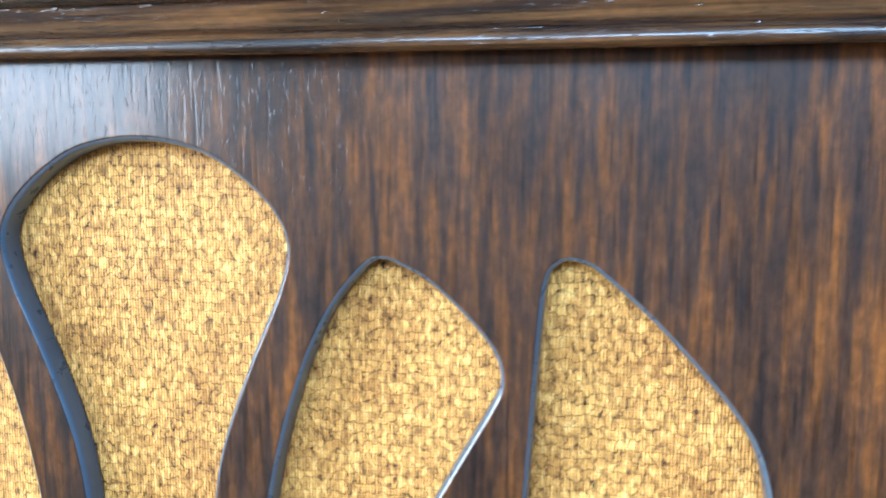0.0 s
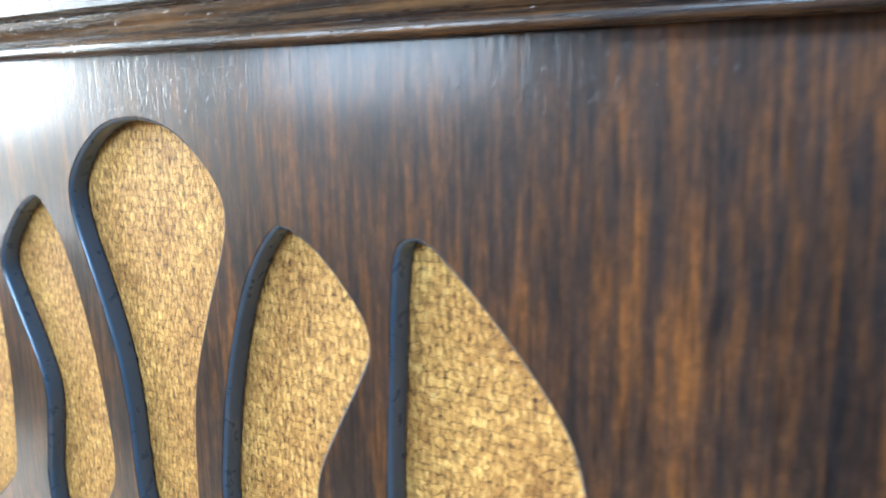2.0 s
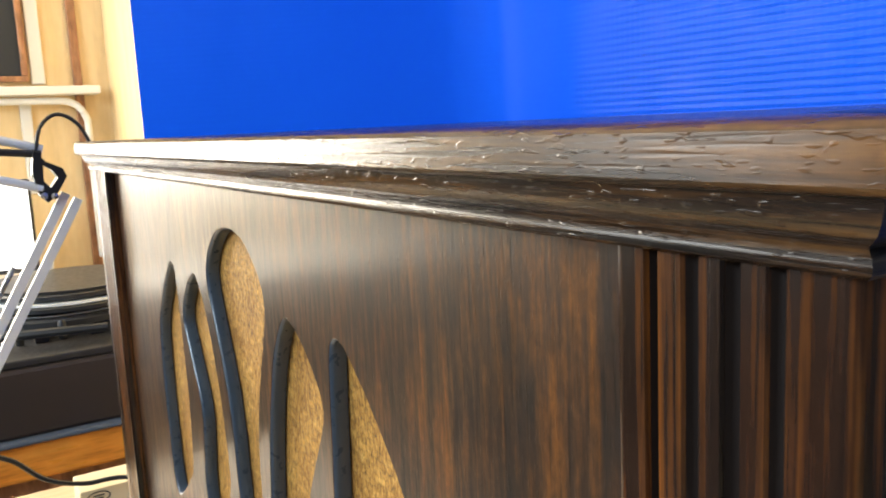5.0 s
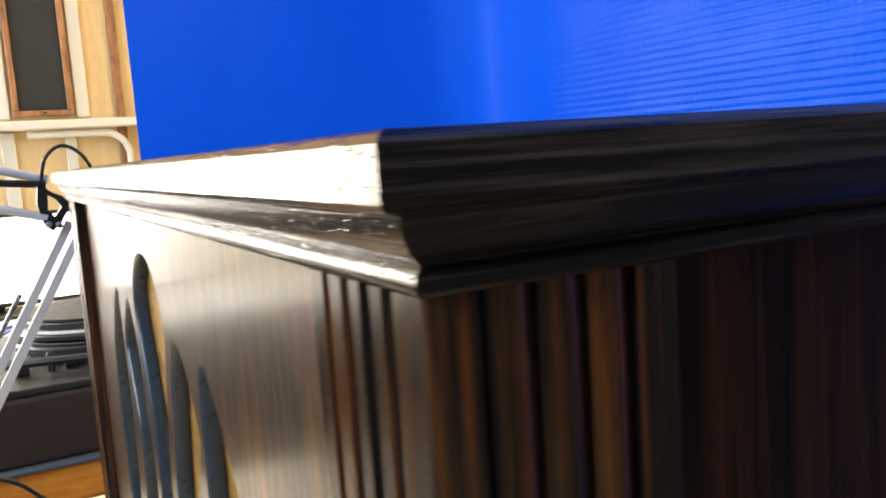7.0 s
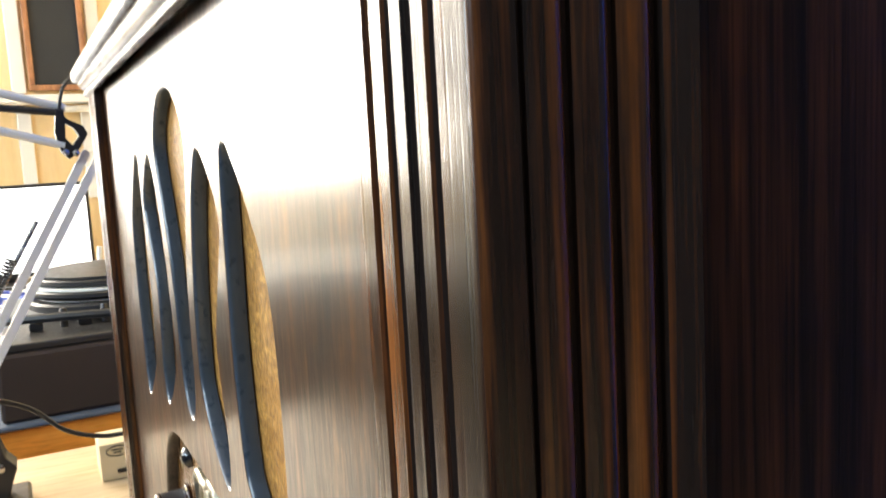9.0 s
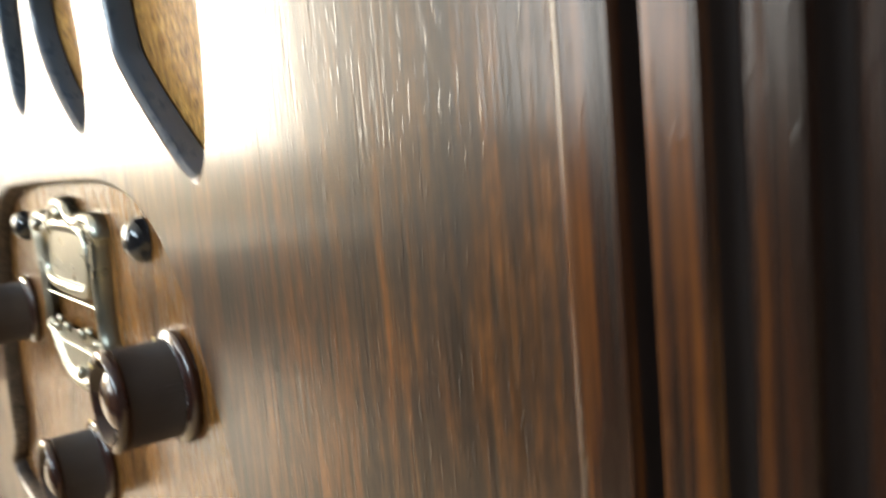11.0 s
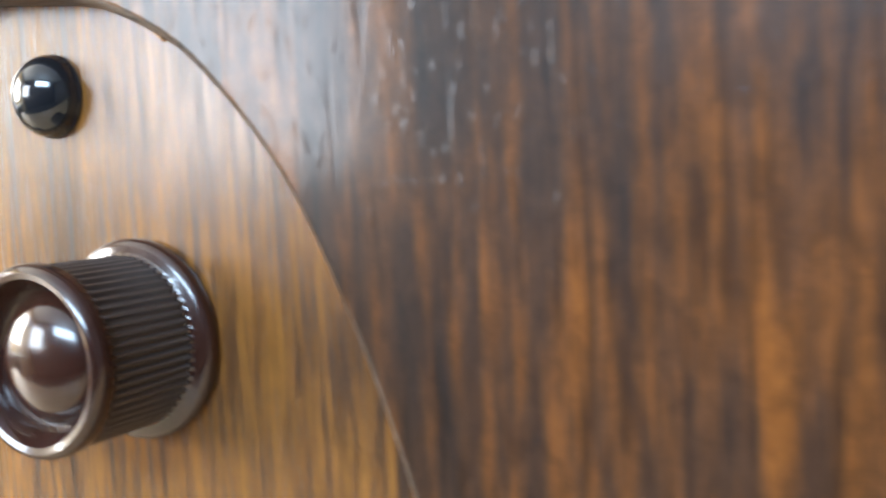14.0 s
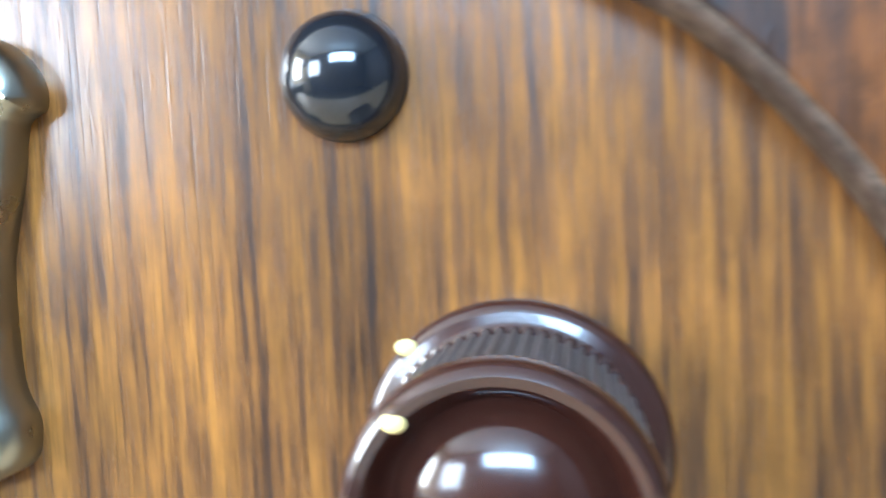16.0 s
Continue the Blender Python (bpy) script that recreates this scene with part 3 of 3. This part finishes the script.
    dial.parent, dial.matrix_parent_inverse = esc, Matrix.Translation(-radio.location)
    for pz, wide, deep in ((2.112, 0.195, 0.0038), (2.008, 0.170, 0.0038)):
        ridge = part("raised_ridge", tube([(X(CX - wide), y - 0.021 * U, Z(pz)), (X(CX + wide), y - 0.021 * U, Z(pz))], deep * U, 8), NICKEL, None, smooth=True)
        ridge.parent, ridge.matrix_parent_inverse = esc, Matrix.Translation(-radio.location)
    pins = [(CX + s * x, z, rr) for s in (1, -1) for x, z, rr in ((0.240, 2.262, 0.018), (0.12, 2.055, 0.012), (0.16, 2.035, 0.012), (0.20, 2.04, 0.012), (0.222, 2.03, 0.014))] + [(CX, 2.29, 0.018), (CX, 1.955, 0.016), (CX + 0.06, 2.045, 0.012), (CX - 0.06, 2.045, 0.012)]
    for px, pz, rr in pins:
        bm = bmesh.new()
        bmesh.ops.create_uvsphere(bm, u_segments=14, v_segments=8, radius=rr * U)
        bmesh.ops.scale(bm, vec=(1, 0.7, 1), verts=bm.verts)
        bmesh.ops.translate(bm, vec=(X(px), y - 0.022 * U, Z(pz)), verts=bm.verts)
        pin = part("raised_bead", bm, NICKEL, None, smooth=True)
        pin.parent, pin.matrix_parent_inverse = esc, Matrix.Translation(-radio.location)


escutcheon()

# ---- the room ----


def structure(name, bm, mat, label, category, smooth=False):
    return tagged(part(name, bm, mat, smooth=smooth), label, category, kind="structure")


LX, BY, FY, RX, CZ = -2.40, 0.40, -2.35, 1.90, 2.45
structure("floor", box(LX - 0.1, RX + 0.1, FY - 0.1, BY + 0.1, -0.05, 0.0), FLOOR, "grey-brown worn floor of the workshop", "floor")
structure("ceiling", box(LX - 0.1, RX + 0.1, FY - 0.1, BY + 0.1, CZ, CZ + 0.05), CEIL, "white painted ceiling", "ceiling")
structure("wall_back", box(LX, -0.3, BY, BY + 0.08, 0, CZ), WOOD_PLY, "pale plywood back wall", "wall")
# Unseen right half of the back wall, split off dark to dim side reflections
structure("wall_back_unseen", box(-0.3, RX, BY + 0.004, BY + 0.08, 0, CZ), UNSEEN_WALL, "unseen wall, dark grey to dim reflections", "wall")
structure("wall_right", box(RX, RX + 0.08, FY, BY, 0, CZ), UNSEEN_WALL, "unseen wall, dark grey to dim reflections", "wall")


def wall_with_windows(name, plane, u0, u1, openings, mat, label):
    """A wall in the plane x or y = const with openings (w0, w1, v0, v1) side by side."""
    axis, a, b = plane
    pieces, at = [], u0
    for w0, w1, v0, v1 in openings:
        pieces += [(at, w0, 0, CZ), (w0, w1, 0, v0), (w0, w1, v1, CZ)]
        at = w1
    pieces.append((at, u1, 0, CZ))
    bms = [box(a, b, p, q, r, s) if axis == "x" else box(p, q, a, b, r, s) for p, q, r, s in pieces]
    return structure(name, join(*bms), mat, label, "wall")


wall_with_windows("wall_left", ("x", LX - 0.08, LX), FY, BY, [(-1.27, -0.45, 0.95, 2.0)], WOOD_PLY, "pale plywood wall with a window")
wall_with_windows("wall_front", ("y", FY - 0.08, FY), LX, RX, [(-2.3, -1.34, 1.0, 2.0), (-0.6, 1.0, 1.74, 2.3)], UNSEEN_WALL, "unseen dark grey wall with two openings")


def window(name, axis, at, w0, w1, v0, v1, cols, label):
    win = tagged(new(name), label, "window", kind="structure")
    t = 0.035
    bars = [(w0, w1, v0, v0 + t), (w0, w1, v1 - t, v1)]
    bars += [(w0 + (w1 - w0 - t) * k / cols, w0 + (w1 - w0 - t) * k / cols + t, v0 + t, v1 - t) for k in range(cols + 1)]
    for p, q, r, s in bars:
        bm = box(at - 0.05, at - 0.015, p, q, r, s, 0.004) if axis == "x" else box(p, q, at - 0.05, at - 0.015, r, s, 0.004)
        part("window_bar", bm, WHITE_PAINT, win)
    return win


window("window_1", "x", LX, -1.27, -0.45, 0.95, 2.0, 2, "white-framed two-light window")
window("window_2", "y", FY, -0.6, 1.0, 1.74, 2.3, 3, "white-framed three-light window")

# Unseen window added around the corner light
window("added_window_3", "y", FY, -2.3, -1.34, 1.0, 2.0, 2, "white-framed two-light window")

# blue tarpaulin behind the radio, bent forward at one side
plan = smooth_line([(-0.42, 0.064, 0), (-0.372, 0.128, 0), (-0.322, 0.195, 0), (-0.283, 0.248, 0), (-0.262, 0.272, 0), (-0.235, 0.288, 0), (-0.19, 0.294, 0), (-0.12, 0.296, 0), (0.0, 0.300, 0), (0.15, 0.306, 0), (0.30, 0.310, 0)], 6)
bm = bmesh.new()
heights = [0.7503 + 1.45 * k / 12 for k in range(13)]
sides_of_sheet = []
for back in (0.0, 0.0012):
    sides_of_sheet.append([[bm.verts.new((p.x, p.y + back + 0.0015 * math.sin(9 * p.x + 5 * z), z)) for z in heights] for p in plan])
for rows in sides_of_sheet:
    for p, q in zip(rows, rows[1:]):
        for k in range(12):
            bm.faces.new((p[k], p[k + 1], q[k + 1], q[k]))
for col in (0, -1):
    for k in range(12):
        bm.faces.new((sides_of_sheet[0][col][k], sides_of_sheet[0][col][k + 1], sides_of_sheet[1][col][k + 1], sides_of_sheet[1][col][k]))
tagged(part("blue_tarpaulin", bm, BLUE, smooth=True), "bright blue woven plastic tarpaulin standing bent behind the radio", "tarpaulin")

# battens, rail and the framed panel on the left wall
for y0, y1, z0, z1 in ((-0.024, 0.014, 1.262, 2.4), (0.190, 0.226, 1.262, 2.4), (-0.020, 0.018, 0.6, 1.222), (0.150, 0.180, 0.95, 1.222)):
    tagged(part("wall_batten", box(LX, LX + 0.014, y0, y1, z0, z1, 0.003), WHITE_PAINT), "white painted cover strip on the plywood wall", "trim", kind="structure")
tagged(part("wall_shelf", box(LX, LX + 0.09, -1.0, 0.36, 1.228, 1.252, 0.004), WHITE_PAINT), "thin white shelf along the plywood wall", "shelf", kind="structure")
tagged(part("corner_trim", box(LX, LX + 0.02, 0.300, 0.325, 0, CZ, 0.003), WOOD_FRAME), "brown corner strip of the plywood wall", "trim", kind="structure")
pipe = thing("white_pipe", (LX + 0.03, 0.26, 1.2), "white plastic pipe bending down under the shelf", "pipe")
part("pipe_run", tube(smooth_line([(LX + 0.05, 0.05, 1.212), (LX + 0.05, 0.22, 1.212), (LX + 0.05, 0.285, 1.205), (LX + 0.05, 0.318, 1.165), (LX + 0.05, 0.322, 1.10), (LX + 0.05, 0.322, 0.75)], 6), 0.010, 12), WHITE_PAINT, pipe, smooth=True)

frame_thing = thing("framed_panel", (LX, 0.10, 1.5), "dark cloth panel in a reddish wooden frame on the wall", "wall panel")
y0, y1, z0, z1, t = 0.022, 0.182, 1.268, 1.90, 0.016
for a, b, c, d in ((y0, y1, z0, z0 + t), (y0, y1, z1 - t, z1), (y0, y0 + t, z0 + t, z1 - t), (y1 - t, y1, z0 + t, z1 - t)):
    part("frame_bar", box(LX + 0.001, LX + 0.03, a, b, c, d, 0.003), WOOD_FRAME, frame_thing)
part("dark_panel", box(LX + 0.001, LX + 0.018, y0 + t, y1 - t, z0 + t, z1 - t), GRILLE_CLOTH_DARK, frame_thing, "charcoal cloth panel")
part("small_knob", lathe([(0.004, 0), (0.004, 0.003), (0.001, 0.004)], (LX + 0.03, 0.105, z0 + 0.008), (1, 0, 0), 12), BLACK_PLASTIC, frame_thing)

# monitor on the white desk
monitor = thing("computer_monitor", (-2.1, -0.05, 0.745), "black-edged monitor with a lit white screen", "monitor")
MX, my0, my1, mz0, mz1 = -2.10, -0.36, 0.128, 0.765, 1.005
part("casing", box(MX - 0.03, MX, my0, my1, mz0, mz1, 0.004), BLACK_PLASTIC, monitor)
part("screen", box(MX + 0.0002, MX + 0.002, my0 + 0.009, my1 - 0.009, mz0 + 0.012, mz1 - 0.009), SCREEN, monitor, "glowing white screen")
part("stand", box(MX - 0.06, MX - 0.03, -0.16, -0.06, 0.745, 0.86, 0.004), BLACK_PLASTIC, monitor)
part("stand_foot", box(MX - 0.10, MX + 0.06, -0.22, 0.0, 0.7405, 0.75, 0.003), BLACK_PLASTIC, monitor)

desk = thing("white_desk", (-2.0, -0.4, 0), "white desk with papers under the monitor", "desk")
part("desktop", box(-2.39, -1.62, -1.4, 0.16, 0.712, 0.74, 0.004), WHITE_PAINT, desk)
for x, y in ((-2.35, -1.35), (-2.35, 0.10), (-1.67, -1.35), (-1.67, 0.10)):
    part("leg", box(x, x + 0.04, y, y + 0.04, 0.0, 0.712), WHITE_PAINT, desk)
# Dark olive panel stands in for the shade under the desk
part("back_board", box(-2.38, -2.36, -1.3, 0.1, 0.2, 0.712), BACK_DARK, desk, "olive panel painting the shade under the desk")
for k, (x, y, a) in enumerate(((-1.75, -0.32, 8), (-1.82, -0.45, -12), (-1.72, -0.56, 4))):
    bm = box(-0.105, 0.105, -0.148, 0.148, 0, 0.006 + 0.004 * k, 0.001)
    bmesh.ops.transform(bm, matrix=pose(x, y, 0.7402, 0, 0, a), verts=bm.verts)
    tagged(part("paper_stack", bm, PAPER), "white sheets of paper piled on the desk", "paper", "papers on the desk")
for k in range(7):
    c = Vector((-1.78 + 0.05 * math.sin(k * 2.1), -0.20 + 0.018 * k, 0.762))
    line = [c + Vector((0.05 * math.cos(k + w), 0.05 * math.sin(2 * w + k), 0.012 * math.sin(3 * w + k))) for w in (0, 0.8, 1.6, 2.4, 3.2)]
    bit = part("blue_wire", tube(smooth_line(line, 5), 0.004, 6), BLUE_BITS, smooth=True)
    tagged(bit, "loose blue wires on the white desk", "wire", "wires on the desk")

# orange cabinet with the black case
cab = thing("low_cabinet", (-1.35, 0.1, 0), "orange varnished wooden cabinet under a blue-grey mat", "cabinet")
part("top", box(-1.62, -1.0, -0.114, 0.34, 0.618, 0.674, 0.004), WOOD_ORANGE, cab)
part("body", box(-1.60, -1.03, -0.095, 0.33, 0.0, 0.617), WOOD_FRAME, cab)
tagged(part("blue_mat", box(-1.60, -0.99, -0.118, 0.335, 0.6742, 0.6815, 0.003), MAT_BLUE), "blue-grey felt mat with a rounded edge", "mat")
case = thing("record_player_case", (-1.25, 0.1, 0.68), "black case of an open record player with its parts on top", "record player")
part("case_body", box(-1.50, -1.005, -0.098, 0.33, 0.6815, 0.782, 0.006), BOX_BLACK, case)
part("rim", box(-1.495, -1.01, -0.090, 0.325, 0.7822, 0.794, 0.003), BLACK_PLASTIC, case)
part("platter", lathe([(0.135, 0.0), (0.14, 0.003), (0.14, 0.012), (0.136, 0.016), (0.01, 0.016)], (-1.26, 0.09, 0.806), (0, 0, 1), 48), BLACK_PLASTIC, case, smooth=True)
part("platter_ring", lathe([(0.118, 0.0), (0.122, 0.001), (0.122, 0.004), (0.001, 0.004)], (-1.26, 0.09, 0.8222), (0, 0, 1), 48), WHITE_METAL, case, "pale ring", smooth=True)
part("record", lathe([(0.128, 0.0), (0.13, 0.001), (0.001, 0.002)], (-1.26, 0.09, 0.8265), (0, 0, 1), 48), BLACK_PLASTIC, case, smooth=True)
for y in (-0.05, 0.02, 0.10):
    part("support_block", box(-1.14, -1.10, y, y + 0.02, 0.7942, 0.806, 0.002), BLACK_PLASTIC, case)
part("arm_bar", tube([(-1.12, -0.085, 0.812), (-1.08, 0.0, 0.815), (-1.06, 0.12, 0.812)], 0.007, 8), BLACK_PLASTIC, case, smooth=True)
for z, ra, ri in ((0.8290, 0.150, 0.143), (0.8470, 0.138, 0.131)):
    part("plate", lathe([(ra - 0.004, 0.0), (ra, 0.003), (ra, 0.009), (ra - 0.003, 0.0115), (0.01, 0.0115)], (-1.27, 0.10, z), (0, 0, 1), 48), BLACK_PLASTIC, case, "dark round plate", smooth=True)
    part("plate_rim", lathe([(ri, 0.0), (ri + 0.003, 0.001), (ri + 0.003, 0.0045), (0.001, 0.005)], (-1.27, 0.10, z + 0.0117), (0, 0, 1), 48), WHITE_METAL if z < 0.84 else BLACK_PLASTIC, case, smooth=True)
for y in (0.0, 0.06):
    part("spacer_post", lathe([(0.006, 0), (0.006, 0.026), (0.004, 0.03)], (-1.105, y, 0.7945), (0, 0, 1), 12), BLACK_PLASTIC, case, smooth=True)
part("upright_pin", tube([(-1.42, 0.078, 0.79), (-1.42, 0.088, 0.887)], 0.005, 8), WHITE_METAL, case, "white upright pin", smooth=True)
part("small_block", box(-1.40, -1.37, 0.08, 0.105, 0.828, 0.855, 0.002), WHITE_METAL, case)
part("tool_bar", tube([(-1.34, 0.06, 0.836), (-1.2, 0.17, 0.835)], 0.006, 8), BLACK_PLASTIC, case, smooth=True)

# the table that carries the radio
table = thing("work_table", (0.3, -0.1, 0), "pale birch work table under the radio", "table")
part("tabletop", box(-0.62, 1.1, -0.24, 0.34, 0.722, 0.75, 0.003), WOOD_TABLE, table)
for x, y in ((-0.58, -0.21), (-0.58, 0.28), (1.04, -0.21), (1.04, 0.28)):
    part("leg", box(x, x + 0.045, y, y + 0.045, 0, 0.722), WOOD_TABLE, table)

carton = thing("small_carton", (-0.53, 0.0, 0.75), "small cream carton with a black oval mark", "box")
part("carton_body", box(-0.545, -0.500, -0.004, 0.045, 0.7502, 0.785, 0.001), CARTON, carton)
for yy, w, zz, h in ((0.0115, 0.010, 0.7788, 0.0012), (0.0115, 0.007, 0.7762, 0.0012), (0.016, 0.012, 0.758, 0.004)):
    part("printed_bar", box(-0.5000, -0.4995, yy - w / 2, yy + w / 2, zz - h / 2, zz + h / 2), BLACK_PLASTIC, carton)

oval = [(-0.4998, 0.0115 + 0.0095 * math.cos(w), 0.7775 + 0.0048 * math.sin(w)) for w in (k * math.tau / 28 for k in range(29))]
part("printed_oval", tube(oval, 0.0006, 6), BLACK_PLASTIC, carton, smooth=True)

# spring-arm lamp
lamp = thing("spring_arm_lamp", (-0.485, -0.1, 0.75), "white spring-arm lamp with black joints clamped to the table", "lamp")
A0, A1 = Vector((-0.485, -0.105, 0.857)), Vector((-0.485, 0.006, 1.050))
d = (A1 - A0).normalized()
side = Vector((0, -d.z, d.y))
def plate_yz(points, x0, x1, r=0.002):
    bm = bmesh.new()
    f = bm.faces.new([bm.verts.new((x0, y, z)) for y, z in points])
    ext = bmesh.ops.extrude_face_region(bm, geom=[f])
    bmesh.ops.translate(bm, vec=(x1 - x0, 0, 0), verts=[v for v in ext["geom"] if isinstance(v, bmesh.types.BMVert)])
    bmesh.ops.bevel(bm, geom=bm.edges[:], offset=r, segments=2, affect="EDGES", profile=0.5)
    return bm


part("clamp", plate_yz([(-0.104, 0.752), (-0.090, 0.752), (-0.086, 0.772), (-0.080, 0.788), (-0.088, 0.797), (-0.094, 0.818), (-0.104, 0.822), (-0.108, 0.80)], -0.499, -0.471), BLACK_PLASTIC, lamp)
part("clamp_foot", box(-0.515, -0.455, -0.118, -0.072, 0.7503, 0.760, 0.003), BLACK_PLASTIC, lamp)
part("clamp_screw", lathe([(0.0035, 0), (0.0035, 0.003), (0.001, 0.004)], (-0.4705, -0.093, 0.79), (1, 0, 0), 12), STEEL, lamp, "bright screw", smooth=True)
part("swivel_bracket", plate_yz([(-0.126, 0.872), (-0.120, 0.880), (-0.100, 0.870), (-0.092, 0.858), (-0.096, 0.836), (-0.104, 0.824), (-0.112, 0.832), (-0.122, 0.836)], -0.495, -0.475), BLACK_PLASTIC, lamp, "black swivel bracket")
for y, z in ((-0.097, 0.849), (-0.121, 0.843)):
    part("bolt", lathe([(0.003, 0), (0.003, 0.002), (0.001, 0.003)], (-0.4748, y, z), (1, 0, 0), 12), STEEL, lamp, "bright bolt", smooth=True)
for k, off in enumerate((0.006, -0.006)):
    bm = bmesh.new()
    bmesh.ops.create_cube(bm, size=1)
    q = d.to_track_quat("Z", "X").to_matrix().to_4x4()
    mid = (A0 + A1) / 2 + side * off * 0.9
    bmesh.ops.transform(bm, matrix=Matrix.Translation(mid) @ q @ Matrix.Diagonal((0.0072, 0.0072, (A1 - A0).length, 1)), verts=bm.verts)
    part("lower_arm_bar", bm, WHITE_METAL, lamp, "white square bar")
coil = [A0 + side * 0.020 + d * (0.012 + 0.10 * k / 240) + 0.0042 * (math.cos(k * 0.9) * side + math.sin(k * 0.9) * Vector((1, 0, 0))) for k in range(241)]
part("tension_spring", tube(coil, 0.0011, 5), BLACK_PLASTIC, lamp, "dark coil spring", smooth=True)
part("spring_rod", tube([A0 + side * 0.018, A0 + side * 0.016 + d * 0.15], 0.0022, 8), STEEL, lamp, smooth=True)
loop = [(-0.004, 1.096), (-0.007, 1.075), (-0.003, 1.058), (0.003, 1.052), (0.011, 1.060), (0.019, 1.073), (0.016, 1.080), (0.004, 1.086)]
hole = [(0.002, 1.083), (0.001, 1.070), (0.006, 1.064), (0.012, 1.072), (0.008, 1.079)]
outer_l, hole_l = [(-0.016 + y * 1.0, z - 0.006) for y, z in loop], [(-0.016 + y, z - 0.006) for y, z in hole]
bm = bmesh.new()
front = [[bm.verts.new((-0.477, y, z)) for y, z in ln] for ln in (outer_l, hole_l)]
back = [[bm.verts.new((-0.493, y, z)) for y, z in ln] for ln in (outer_l, hole_l)]
for rowset in (front, back):
    es = []
    for vs in rowset:
        es += [bm.edges.new((vs[i], vs[(i + 1) % len(vs)])) for i in range(len(vs))]
    bmesh.ops.triangle_fill(bm, use_beauty=True, edges=es, normal=(1, 0, 0))
for p, q in zip(front, back):
    for i in range(len(p)):
        bm.faces.new((p[i], p[(i + 1) % len(p)], q[(i + 1) % len(p)], q[i]))
part("elbow_bracket", bm, BLACK_PLASTIC, lamp, "black open elbow bracket")
for y, z in ((-0.016, 1.052), (-0.008, 1.051)):
    part("bolt", lathe([(0.0028, 0), (0.0028, 0.002), (0.001, 0.003)], (-0.4768, y, z), (1, 0, 0), 12), STEEL, lamp, "bright bolt", smooth=True)
for a, b, r, mat in (((-0.485, -0.014, 1.086), (-0.485, -0.34, 1.121), 0.0032, BLACK_PLASTIC), ((-0.49, -0.012, 1.090), (-0.49, -0.34, 1.185), 0.0038, WHITE_METAL), ((-0.48, -0.016, 1.058), (-0.48, -0.34, 1.155), 0.0038, WHITE_METAL)):
    part("upper_arm_bar", tube([a, b], r, 10), mat, lamp, smooth=True)
part("lamp_shade", lathe([(0.02, 0.0), (0.025, 0.03), (0.06, 0.09), (0.065, 0.10), (0.062, 0.10), (0.02, 0.03)], (-0.485, -0.37, 1.20), (0, -0.3, -1), 32), WHITE_METAL, lamp, smooth=True)
part("cable_loop", tube(smooth_line([(-0.487, -0.018, 1.085), (-0.487, -0.012, 1.108), (-0.487, 0.002, 1.118), (-0.487, 0.018, 1.108), (-0.487, 0.03, 1.08)], 8), 0.0016, 8), BLACK_PLASTIC, lamp, "thin black cable", smooth=True)
lamp.location += Vector((0, 0.010, 0.002))
cable = part("power_cable", tube(smooth_line([(-0.500, -0.105, 0.835), (-0.49, -0.085, 0.846), (-0.49, -0.055, 0.833), (-0.49, -0.03, 0.809), (-0.49, 0.0, 0.797), (-0.49, 0.04, 0.792), (-0.50, 0.12, 0.7535), (-0.50, 0.2, 0.7535)], 8), 0.0022, 8), BLACK_PLASTIC, smooth=True)
tagged(cable, "thin black cable drooping beside the lamp", "cable")
